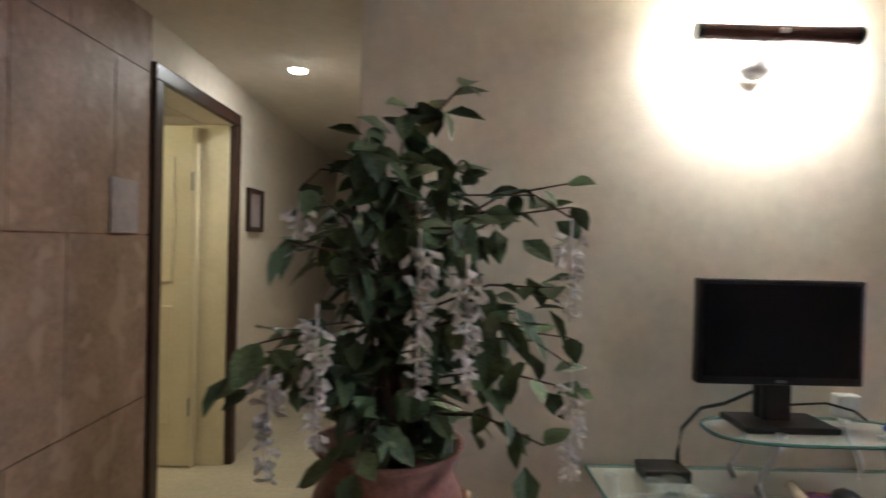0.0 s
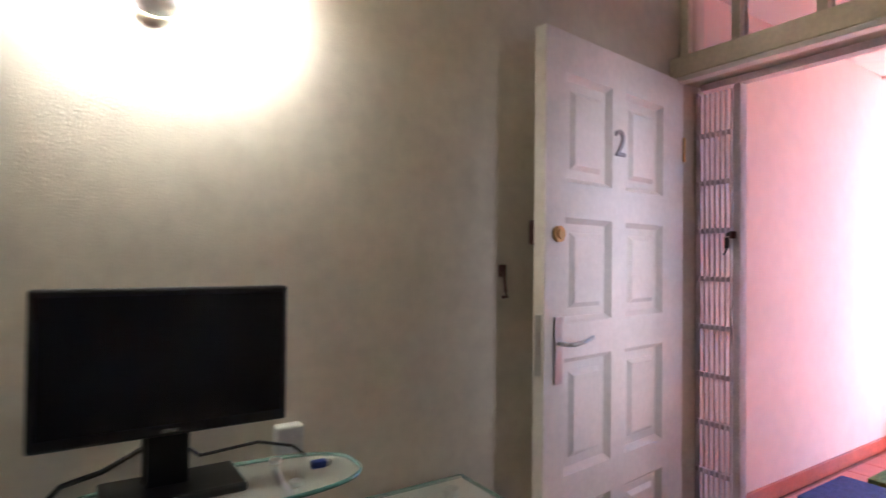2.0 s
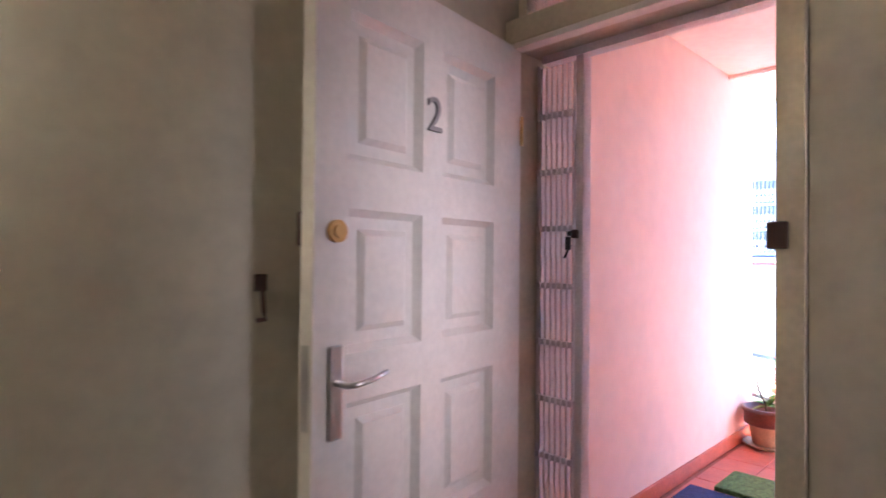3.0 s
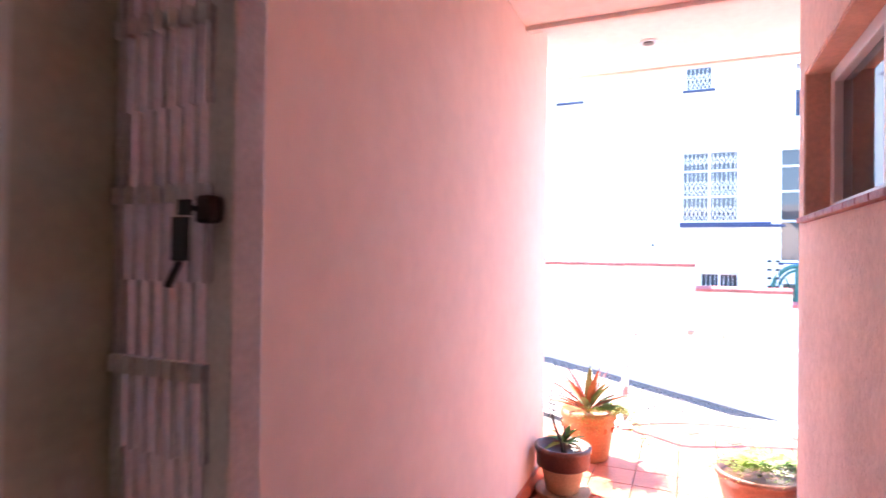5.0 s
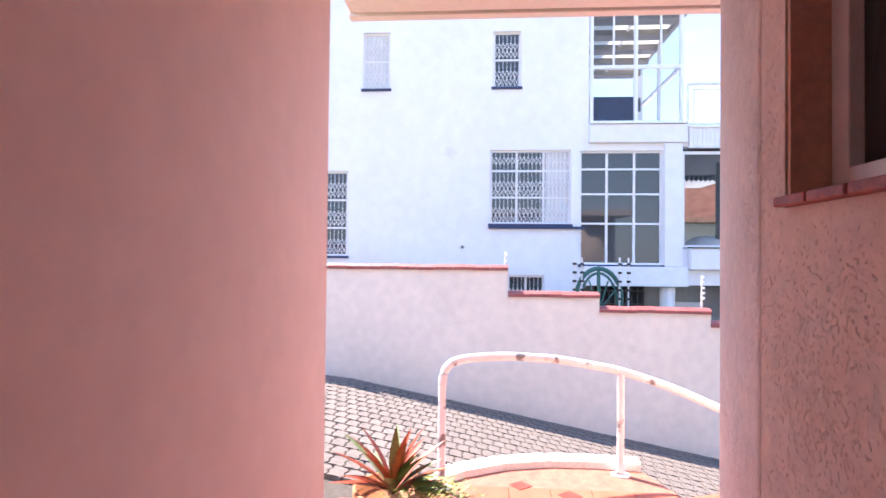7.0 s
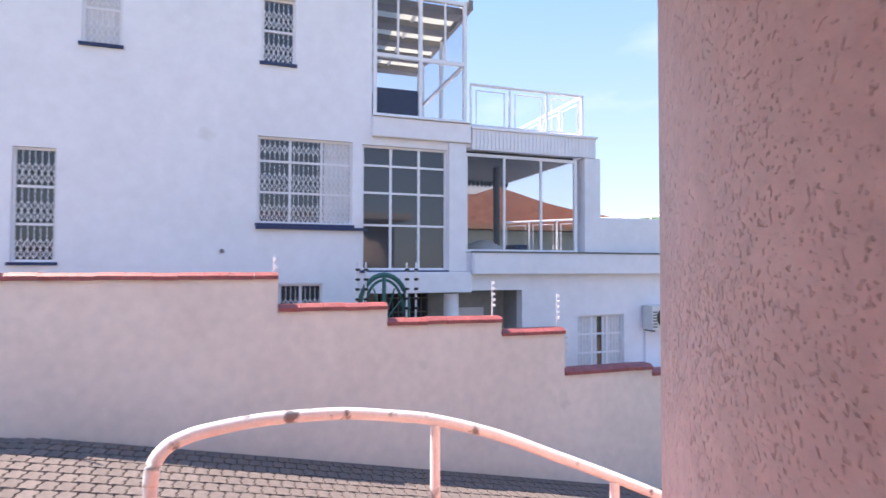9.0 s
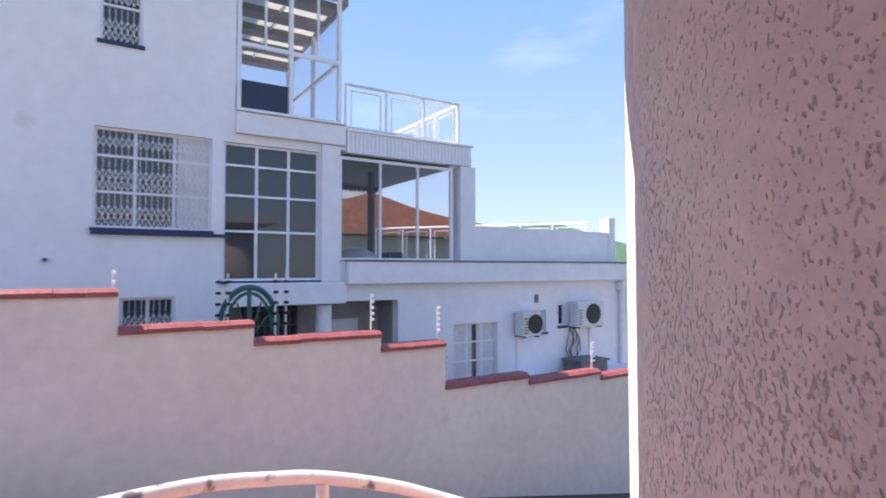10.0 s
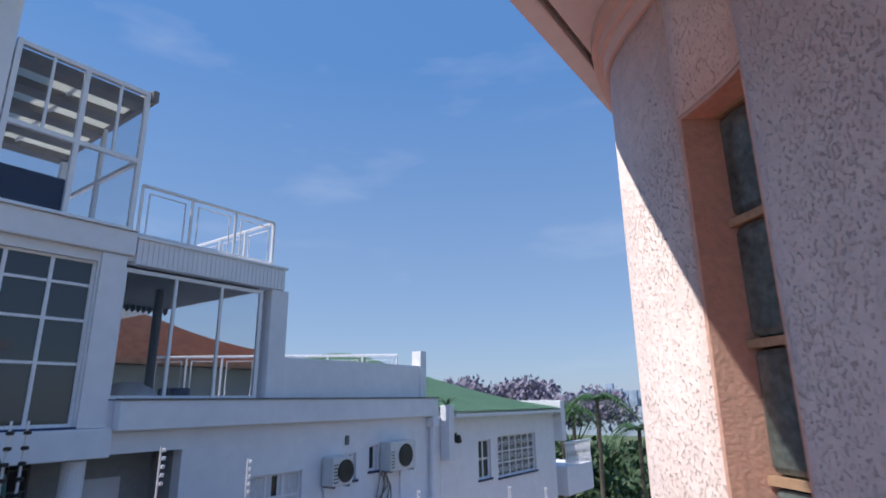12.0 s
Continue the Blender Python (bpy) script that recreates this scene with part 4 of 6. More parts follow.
# the denser inner foliage
bm = bmesh.new()
for pts, az in tips:
    for j in range(14):
        t = rnd.uniform(0.25, 1.0)
        i = min(3, int(t * 4))
        p = pts[i].lerp(pts[i + 1], t * 4 - i) + Vector((rnd.uniform(-.05, .05), rnd.uniform(-.05, .05), rnd.uniform(-.06, .04)))
        m = Matrix.Translation(p) @ Matrix.Rotation(az + rnd.uniform(-1.8, 1.8) - math.pi / 2, 4, "Z") @ Matrix.Rotation(rnd.uniform(-1.2, 0.5), 4, "X") @ Matrix.Rotation(rnd.uniform(-0.7, 0.7), 4, "Y")
        L = rnd.uniform(0.065, 0.10)
        W = L * 0.31
        c = [bm.verts.new(m @ Vector((0, L * f, -0.18 * L * f * f))) for f in (0, 0.38, 0.7, 1)]
        for sd in (-1, 1):
            e = [bm.verts.new(m @ Vector((sd * W * w, L * f, -0.18 * L * f * f + 0.25 * W * w))) for f, w in ((0.38, 1.0), (0.7, 0.75))]
            bm.faces.new((c[0], e[0], c[1]))
            bm.faces.new((c[1], e[0], e[1], c[2]))
            bm.faces.new((c[2], e[1], c[3]))
tagged(part("foliage", bm, LEAF, pt), kind="stuff")
# hanging racemes: x, y, top, bottom
for x, y, z0, z1 in ((1.02, 1.05, 1.286, 1.02), (1.11, 1.05, 1.24, 1.03), (1.34, 1.215, 1.32, 1.155), (1.35, 1.215, 1.0, 0.80), (0.83, 1.065, 1.14, 0.92), (0.725, 1.115, 1.03, 0.83), (0.765, 1.165, 1.36, 1.29)):
    bm = bmesh.new()
    add_tube(bm, [(x, y, z0 + 0.05), (x, y, z1)], 0.003, 5)
    n = int((z0 - z1) / 0.012)
    for k in range(n):
        f = k / max(1, n - 1)
        z = z0 + (z1 - z0) * f
        w = 0.024 * (1 - 0.45 * f) * rnd.uniform(0.7, 1.2)
        for q in range(3):
            t = rnd.uniform(0, 2 * math.pi)
            c = Vector((x + w * 0.8 * math.cos(t), y + w * 0.8 * math.sin(t), z + rnd.uniform(-.006, .006)))
            m = Matrix.Translation(c) @ Euler((rnd.uniform(-1, 1), rnd.uniform(-1, 1), t)).to_matrix().to_4x4()
            r = 0.016 * (1 - 0.35 * f)
            vs = [bm.verts.new(m @ Vector(p)) for p in ((0, 0, 0), (r, r * 0.6, r * 0.5), (r * 1.5, 0, 0.1 * r), (r, -r * 0.6, r * 0.5), (-r * 0.8, 0, r))]
            bm.faces.new((vs[0], vs[1], vs[2]))
            bm.faces.new((vs[0], vs[2], vs[3]))
            bm.faces.new((vs[0], vs[4], vs[1]))
            bm.faces.new((vs[0], vs[3], vs[4]))
    part("flower_raceme", bm, PETAL, pt, "hanging cream-white flower raceme")
    part("raceme_stalk", tube([(PX + (x - PX) * 0.4, PY + (y - PY) * 0.4, z0 + 0.10), (PX + (x - PX) * 0.8, PY + (y - PY) * 0.8, z0 + 0.10), (x, y, z0 + 0.05)], 0.0022, 5), STEM, pt)

# ---- passage: bedroom door, pictures, spot ----
df = thing("door_frame", "dark stained wooden frame of the bedroom doorway", "door frame", at=(-0.13, 2.8, 0))
part("jamb", boxes((-0.31, -0.105, 2.30, 2.37, 0, 1.95)), DARK_WOOD, df, bevel=0.006)
part("jamb", boxes((-0.15, -0.105, 3.225, 3.285, 0, 1.95)), DARK_WOOD, df, bevel=0.006)
part("jamb_lining", boxes((-0.31, -0.151, 3.215, 3.285, 0, 1.95)), DOOR_CREAM, df, "cream painted lining")
part("head", boxes((-0.31, -0.105, 2.30, 3.285, 1.9505, 2.02)), DARK_WOOD, df, bevel=0.006)
bd = thing("door_2", "open cream panelled bedroom door", "door", kind="structure", at=(-0.32, 3.2, 0))
bleaf = part("leaf", boxes((-1.12, -0.33, 3.165, 3.205, 0.012, 1.93)), DOOR_CREAM, bd, bevel=0.003)
for x0, x1 in ((-1.02, -0.78), (-0.67, -0.43)):
    for z0, z1 in ((1.05, 1.76), (0.25, 0.92)):
        part("panel", boxes((x0, x1, 3.150, 3.1645, z0, z1)), DOOR_CREAM, bleaf, bevel=0.010)
part("liner", boxes((-0.325, -0.312, 3.165, 3.285, 0, 1.93)), DOOR_CREAM, df)
for z in (1.62, 0.35):
    part("hinge", boxes((-0.331, -0.326, 3.150, 3.1645, z - 0.05, z + 0.05)), STREAK_GREY, bd)
no = tagged(finish("wall_notice", boxes((-0.122, -0.118, 2.02, 2.2, 1.32, 1.52)), PAPER), "small grey printed notice on the stone cladding", "notice")
pf = thing("picture_frame", "small dark framed picture on the passage wall", "picture", at=(-0.125, 3.60, 1.45))
part("frame", boxes((-0.128, -0.105, 3.45, 3.48, 1.35, 1.62), (-0.128, -0.105, 3.70, 3.73, 1.35, 1.62), (-0.128, -0.105, 3.481, 3.699, 1.35, 1.38), (-0.128, -0.105, 3.481, 3.699, 1.59, 1.62)), DARK_WOOD, pf)
part("print", boxes((-0.128, -0.118, 3.481, 3.699, 1.381, 1.589)), PAPER, pf)
mr = thing("hall_mirror", "dark framed mirror at the end of the passage", "mirror", at=(0.35, 6.49, 1.4))
part("frame", boxes((0.05, 0.10, 6.46, 6.499, 1.0, 1.95), (0.60, 0.65, 6.46, 6.499, 1.0, 1.95), (0.101, 0.599, 6.46, 6.499, 1.0, 1.05), (0.101, 0.599, 6.46, 6.499, 1.90, 1.95)), DARK_WOOD, mr)
part("mirror_glass", boxes((0.101, 0.599, 6.48, 6.499, 1.051, 1.899)), mat("mirror_silver", (0.8, 0.8, 0.8), 0.03, 0, metal=1.0), mr)
dl = thing("downlight", "lit recessed ceiling spot in the passage", "ceiling light", at=(0.30, 2.95, 2.2))
part("ring", lathe([(0.045, 0), (0.055, 0.0), (0.055, 0.008), (0.045, 0.008)], 24, (0.30, 2.95, 2.190)), CHROME, dl)
part("bulb", lathe([(0.001, 0), (0.040, 0.0), (0.040, 0.004), (0.001, 0.004)], 24, (0.30, 2.95, 2.1855)), SPOT_LIT, dl)


# ---- porch things ----
pl2 = thing("porch_downlight", "recessed round spot in the porch soffit", "ceiling light", at=(7.43, 1.335, 2.745))
part("ring", lathe([(0.035, 0), (0.055, 0.0), (0.055, 0.012), (0.035, 0.012)], 24, (7.43, 1.335, 2.734)), CHROME, pl2)
part("bulb", lathe([(0.001, 0), (0.034, 0.0), (0.034, 0.004), (0.001, 0.004)], 24, (7.43, 1.335, 2.7295)), STREAK_GREY, pl2)
rail = thing("handrail", "chipped white tubular handrail curving along the porch edge", "handrail", at=(8.6, 0.5, 0))
R = [(8.32, 1.54, 0.62), (8.322, 1.53, 0.69), (8.335, 1.50, 0.735), (8.36, 1.45, 0.758), (8.41, 1.36, 0.768), (8.51, 1.15, 0.765), (8.60, 0.85, 0.740), (8.645, 0.60, 0.698), (8.655, 0.40, 0.66), (8.64, 0.10, 0.57), (8.60, -0.20, 0.45), (8.54, -0.50, 0.33), (8.40, -0.95, 0.14), (8.15, -1.5, -0.1)]
sm = []
for i in range(len(R) - 1):
    p0, p1, p2, p3 = (Vector(R[max(0, i - 1)]), Vector(R[i]), Vector(R[i + 1]), Vector(R[min(len(R) - 1, i + 2)]))
    for k in range(5):
        t = k / 5
        sm.append(0.5 * ((2 * p1) + (p2 - p0) * t + (2 * p0 - 5 * p1 + 4 * p2 - p3) * t * t + (3 * p1 - p0 - 3 * p2 + p3) * t ** 3))
sm.append(Vector(R[-1]))
part("top_rail", tube(sm, 0.026, 14), RAIL_PAINT, rail, "white rail tube with chipped paint", smooth=True)
for x, y, z0, z1 in ((8.32, 1.54, 0.0, 0.622), (8.655, 0.40, -0.01, 0.64), (8.54, -0.50, -0.5, 0.31), (8.15, -1.5, -0.85, -0.12)):
    part("post", tube([(x, y, z0), (x, y, z1)], 0.024, 14), RAIL_PAINT, rail, smooth=False)
    part("flange", lathe([(0.06, 0.0), (0.06, 0.008), (0.026, 0.014)], 18, (x, y, z0 - 0.004)), RAIL_PAINT, rail)


def pot(label, x, y, prof, material, saucer=False, band=None):
    p = thing("potted_plant", label, "plant", at=(x, y, 0))
    z = 0.012 if saucer else 0.001
    if saucer:
        part("saucer", lathe([(0.10, 0.001), (0.15, 0.006), (0.16, 0.022), (0.15, 0.022), (0.12, 0.011), (0.001, 0.011)], 30, (x, y, 0)), BEIGE_CLAY, p, smooth=True)
    body = part("pot", lathe(prof, 36, (x, y, z)), material, p, smooth=True)
    rr, zz = prof[-1]
    inner = [q for q in prof if q[1] > 0.6 * max(h for _, h in prof)]
    part("soil", lathe([(0.001, 0), (min(q[0] for q in inner) - 0.012, 0), (min(q[0] for q in inner) - 0.012, 0.008), (0.001, 0.008)], 24, (x, y, z + max(h for _, h in prof) - 0.03)), SOIL, p)
    if band:
        part("band", lathe(band, 36, (x, y, z)), TERRA_DARK, body, "dark glazed embossed band", smooth=True)
    return p, z + max(h for _, h in prof)


def blades(p, x, y, z, n, L, W, mats, lean0, lean1, seed, name="leaf"):
    r = random.Random(seed)
    for k in range(n):
        me = leaf_mesh(name, L * r.uniform(0.75, 1.15), W, mats[k % len(mats)], 0.5)
        ob = new(name, me)
        ob.parent, ob.matrix_parent_inverse = p, Matrix.Translation(-p.location)
        ob.matrix_basis = Matrix.Translation((x, y, z - 0.03)) @ Matrix.Rotation(r.uniform(0, 6.28), 4, "Z") @ Matrix.Rotation(r.uniform(lean0, lean1), 4, "X")


def fronds(p, x, y, z, n, spread, drop, material, seed, name, bias=(0, 0)):
    """Many fine sprigs in one mesh."""
    r = random.Random(seed)
    bm = bmesh.new()
    for k in range(n):
        t = r.uniform(0, 6.28)
        L = spread * r.uniform(0.3, 1.0)
        d = Vector((math.cos(t) + bias[0], math.sin(t) + bias[1], 0)).normalized()
        a = Vector((x, y, z)) + d * r.uniform(0, 0.06)
        b = a + d * L * 0.6 + Vector((0, 0, r.uniform(0.02, 0.07)))
        c = a + d * L + Vector((0, 0, -drop * r.uniform(0.1, 1.0) * L))
        for i in range(12):
            f = i / 11
            q = a.lerp(b, f).lerp(b.lerp(c, f), f)
            s = Vector((-d.y, d.x, r.uniform(-.4, .4))) * 0.022 * (1 - 0.6 * f) * r.choice((-1, 1))
            u = bm.verts.new(q)
            v = bm.verts.new(q + s + d * 0.012)
            w = bm.verts.new(q + s * 0.6 + d * 0.02 + Vector((0, 0, 0.006)))
            bm.faces.new((u, v, w))
    return tagged(part(name, bm, material, p), kind="stuff")


p1, z1 = pot("bare straggly plant in a two-tone clay pot on a saucer", 6.86, 1.74, [(0.085, 0), (0.095, 0.01), (0.13, 0.19), (0.132, 0.20)], BEIGE_CLAY, True, [(0.1325, 0.14), (0.150, 0.15), (0.152, 0.225), (0.160, 0.235), (0.160, 0.262), (0.142, 0.262), (0.134, 0.205)])
z1 = 0.27
part("bare_stem", tube([(6.86, 1.74, 0.22), (6.84, 1.75, 0.30), (6.80, 1.78, 0.40), (6.79, 1.79, 0.46)], 0.009, 7, 0.6), STEM, p1)
part("bare_stem", tube([(6.88, 1.73, 0.22), (6.90, 1.74, 0.32), (6.93, 1.75, 0.36)], 0.007, 7, 0.6), STEM, p1)
blades(p1, 6.90, 1.74, 0.30, 16, 0.13, 0.022, [FERN, MOSS], -0.3, 1.1, 3)
p2, z2 = pot("red-leaved bromeliad and fern in a terracotta pot", 7.50, 1.70, [(0.125, 0), (0.135, 0.01), (0.17, 0.26), (0.172, 0.27), (0.185, 0.275), (0.188, 0.33), (0.172, 0.33), (0.16, 0.27), (0.001, 0.26)], TERRA)
blades(p2, 7.50, 1.70, z2, 30, 0.34, 0.026, [BROM_RED, BROM_GREEN, BROM_RED], 0.35, 1.45, 7)
fronds(p2, 7.42, 1.60, z2 + 0.03, 170, 0.30, 0.9, FERN, 8, "trailing_fern", (-0.5, -0.8))
for k in range(14):
    t = 2 * math.pi * k / 14
    part("moulded_leaf", boxes((7.50 + 0.162 * math.cos(t) - 0.012, 7.50 + 0.162 * math.cos(t) + 0.012, 1.70 + 0.162 * math.sin(t) - 0.012, 1.70 + 0.162 * math.sin(t) + 0.012, 0.20, 0.235)), TERRA, p2)
p3, z3 = pot("green ground cover spilling from a dark ribbed bowl", 7.05, 0.73, [(0.15, 0), (0.165, 0.01), (0.20, 0.15), (0.205, 0.19), (0.22, 0.20), (0.22, 0.225), (0.20, 0.225), (0.19, 0.19), (0.001, 0.19)], TERRA_DARK)
fronds(p3, 7.05, 0.73, z3 + 0.02, 110, 0.22, 0.25, FERN, 9, "ground_cover", (-0.3, 0.6))
fronds(p3, 7.08, 0.68, z3 + 0.03, 90, 0.20, 0.2, MOSS, 10, "ground_cover", (0.3, -0.6))
tagged(finish("door_mat", boxes((5.2, 5.75, 1.45, 1.84, 0.001, 0.015)), MAT_BLUE, bevel=0.004), "flat blue door mat on the porch tiles", "door mat")
tagged(finish("grass_mat", boxes((5.78, 6.12, 1.40, 1.72, 0.001, 0.03)), MAT_GREEN, bevel=0.006), "green grass-like mat on the porch tiles", "door mat")

# ---- neighbouring house ----
FX = 15.09
house = thing("neighbour_house", "large white painted house with barred windows and a glazed veranda", "house", at=(18, 0, -4))


def facade(rows, holes):
    """Front wall strips around rectangular holes; rows: one rectangle y0, y1, z0, z1."""
    y0, y1, z0, z1 = rows
    ys = sorted({y0, y1, *[h[0] for h in holes], *[h[1] for h in holes]})
    zs = sorted({z0, z1, *[h[2] for h in holes], *[h[3] for h in holes]})
    bm = bmesh.new()
    for a, b in zip(ys, ys[1:]):
        for c, d in zip(zs, zs[1:]):
            my, mz = (a + b) / 2, (c + d) / 2
            if y0 <= my <= y1 and z0 <= mz <= z1 and not any(h[0] < my < h[1] and h[2] < mz < h[3] for h in holes):
                add_box(bm, FX, FX + 0.22, a, b, c, d)
    bmesh.ops.remove_doubles(bm, verts=bm.verts, dist=0.0005)
    return bm


WINS = dict(a=(4.60, 5.12, 4.50, 5.55), b=(3.06, 3.56, 4.50, 5.55), c=(0.66, 1.16, 4.51, 5.53), d=(3.82, 4.34, 1.41, 2.98), e=(-0.25, 1.20, 2.02, 3.36), f=(-1.86, -0.41, 1.30, 3.34), g=(0.21, 0.87, 0.50, 1.09))
part("wall", facade((-0.56, 10.0, -4.0, 6.6), [WINS[k] for k in "abcdeg"] + [(-0.56, -0.41, 1.30, 3.34), (-0.56, -0.47, -4.0, 0.92)]), HOUSE_WHITE, house)
part("wall_lower", facade((-2.20, -0.56, 0.92, 3.82), [(-1.86, -0.56, 1.30, 3.34)]), HOUSE_WHITE, house)
part("wall_foot", facade((-2.20, -0.56, -4.0, -2.5), []), HOUSE_WHITE, house)
part("wall_back", boxes((22, 22.2, -2.2, 10, -4, 3.8), (22, 22.2, 0.0, 10, 3.8, 6.6), (FX, 22, 10.0, 10.2, -4, 6.6), (FX + 0.23, 22, -0.56, -0.40, 3.86, 6.6)), HOUSE_WHITE, house)
part("roof", boxes((FX - 0.2, 22.4, -0.6, 10.4, 6.601, 6.75)), GREY_WALL, house)
part("upper_floor", boxes((FX + 0.23, 22, -2.2, 10, 3.55, 3.80)), HOUSE_WHITE, house)
# room surfaces coloured near-black in place of indoor shade
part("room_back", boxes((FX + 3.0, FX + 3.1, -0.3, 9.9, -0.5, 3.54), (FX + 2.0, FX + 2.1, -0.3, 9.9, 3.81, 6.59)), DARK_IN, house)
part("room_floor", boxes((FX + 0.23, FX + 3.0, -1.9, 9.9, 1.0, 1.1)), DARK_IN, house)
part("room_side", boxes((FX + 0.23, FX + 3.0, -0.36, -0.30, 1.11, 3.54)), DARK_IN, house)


def house_window(name, label, k, cols, rows_z, lattice, curtain=None, at_x=FX + 0.06, tone=None, sill=True):
    y0, y1, z0, z1 = k
    w = thing(name, label, "window", at=(at_x, (y0 + y1) / 2, z0))
    w.parent = None
    fr = bmesh.new()
    t = 0.035
    add_box(fr, at_x, at_x + 0.06, y0, y0 + t, z0, z1)
    add_box(fr, at_x, at_x + 0.06, y1 - t, y1, z0, z1)
    add_box(fr, at_x, at_x + 0.06, y0 + t, y1 - t, z0, z0 + t)
    add_box(fr, at_x, at_x + 0.06, y0 + t, y1 - t, z1 - t, z1)
    for i in range(1, cols):
        y = y0 + (y1 - y0) * i / cols
        add_box(fr, at_x + 0.003, at_x + 0.057, y - t * 0.6, y + t * 0.6, z0 + t, z1 - t)
    for f in rows_z:
        z = z0 + (z1 - z0) * f
        add_box(fr, at_x + 0.001, at_x + 0.059, y0 + t, y1 - t, z - t * 0.5, z + t * 0.5)
    part("window_frame", fr, ALU, w)
    zs = [z0] + [z0 + (z1 - z0) * f for f in rows_z] + [z1]
    for i in range(cols):
        for c, d in zip(zs, zs[1:]):
            a, b = y0 + (y1 - y0) * i / cols, y0 + (y1 - y0) * (i + 1) / cols
            part("pane", boxes((at_x + 0.028, at_x + 0.032, a + 0.02, b - 0.02, c + 0.018, d - 0.018)), tone or SMOKED, w)
    if lattice:
        bm = bmesh.new()
        x = at_x - 0.012
        n = max(4, int((y1 - y0) / 0.075))
        st = (y1 - y0 - 2 * t) / n
        for i in range(n + 1):
            y = y0 + t + st * i
            add_box(bm, x, x + 0.006, y - 0.0035, y + 0.0035, z0 + t, z1 - t)
        for c, d in zip(zs, zs[1:]):
            for zc in (((c + d) / 2 - 0.15, (c + d) / 2 - 0.01) if d - c > 0.4 else ((c + d) / 2,)):
                for i in range(n):
                    ya, yb = y0 + t + st * i, y0 + t + st * (i + 1)
                    for s in (-1, 1):
                        vs = add_box(bm, x - 0.004, x, -0.005, 0.005, 0, 0.001)
                        for v in vs:
                            top_ = v.co.z > 0.0005
                            off = v.co.y
                            v.co.y = (yb if top_ else ya) + off
                            v.co.z = zc + (s * 0.07 if top_ else -s * 0.07)
        part("burglar_guard", bm, ALU, w, "white expanding lattice guard")
    if curtain:
        for a, b in curtain:
            bm = bmesh.new()
            n = 20
            p = [[bm.verts.new((at_x + 0.012 + 0.006 * math.sin(i * 1.9), a + (b - a) * i / n, zz_)) for zz_ in (z0 + 0.04, z1 - 0.04)] for i in range(n + 1)]
            for i in range(n):
                bm.faces.new((p[i][0], p[i + 1][0], p[i + 1][1], p[i][1]))
            part("curtain", bm, CURTAIN, w, "pale net curtain behind the glass")
    if sill:
        part("sill", boxes((FX - 0.04, at_x - 0.001, y0 - 0.03, y1 + 0.03, z0 - 0.045, z0 - 0.002)), NAVY, w, "dark window sill")
    return w


house_window("house_window", "tall white upper window with burglar guard", WINS["a"], 1, (0.5,), True, [(4.64, 4.86)])
house_window("house_window", "tall white upper window with burglar guard and curtain", WINS["b"], 1, (0.5,), True, [(3.09, 3.53)])
house_window("house_window", "tall white upper window with burglar guard", WINS["c"], 1, (0.5,), True)
house_window("house_window", "tall narrow lower window with burglar guard", WINS["d"], 1, (0.33, 0.66), True)
house_window("house_window", "wide white window with lattice guard and net curtain", WINS["e"], 3, (0.36, 0.72), True, [(-0.21, 0.20)])
house_window("house_window", "large white gridded window reflecting the street", WINS["f"], 3, (0.36, 0.62, 0.84), False)
house_window("house_window", "low basement window with lattice guard", WINS["g"], 2, (), True, sill=False)
part("window_ledge", boxes((FX - 0.07, FX - 0.001, -0.49, 1.22, 1.93, 1.972)), NAVY, house, "dark ledge under the wide window")
part("pilaster", boxes((FX - 0.05, FX + 0.18, -2.19, -1.88, 1.28, 3.46)), HOUSE_WHITE, house)
part("slab_band", boxes((FX - 0.09, FX - 0.001, -2.27, -0.56, 3.47, 3.80)), HOUSE_WHITE, house, bevel=0.02)
part("ledge", boxes((FX - 0.10, FX + 0.20, -2.28, -0.47, 0.921, 1.27)), HOUSE_WHITE, house, bevel=0.015)
part("column", lathe([(0.13, 0), (0.13, 3.4)], 20, (FX + 0.15, -1.99, -2.5)), HOUSE_WHITE, house)
part("vent_pipe", tube([(FX - 0.05, 1.69, 1.59), (FX + 0.02, 1.69, 1.59)], 0.028, 12), STREAK_GREY, house)
# glazed corner bay on the upper floor
bay = thing("glazed_bay", "white framed glazed corner bay with polycarbonate roof", "glazed bay", at=(16, -1.4, 3.82))
fr = bmesh.new()
Y0, Y1, Z0, Z1 = -2.22, -0.58, 3.82, 5.95
for y in (Y0, Y1 - 0.06, -1.42):
    add_box(fr, FX, FX + 0.07, y, y + 0.06, Z0, Z1)
for z in (Z0, 4.82, Z1 - 0.07):
    add_box(fr, FX + 0.002, FX + 0.068, Y0 + 0.06, Y1 - 0.06, z, z + 0.06)
for y in (-1.83, -1.0):
    add_box(fr, FX + 0.01, FX + 0.05, y - 0.015, y + 0.015, 4.88, Z1 - 0.07)
for x in (FX + 1.3, FX + 2.6):
    add_box(fr, x, x + 0.07, Y0, Y0 + 0.06, Z0, Z1 - 0.2)
for z in (Z0, 4.82, Z1 - 0.07):
    add_box(fr, FX + 0.071, FX + 2.6, Y0 + 0.002, Y0 + 0.058, z, z + 0.06)
part("frame", fr, ALU, bay)
part("sill", boxes((FX - 0.13, FX + 0.10, -2.26, -0.56, 3.803, 3.819)), ALU, bay)
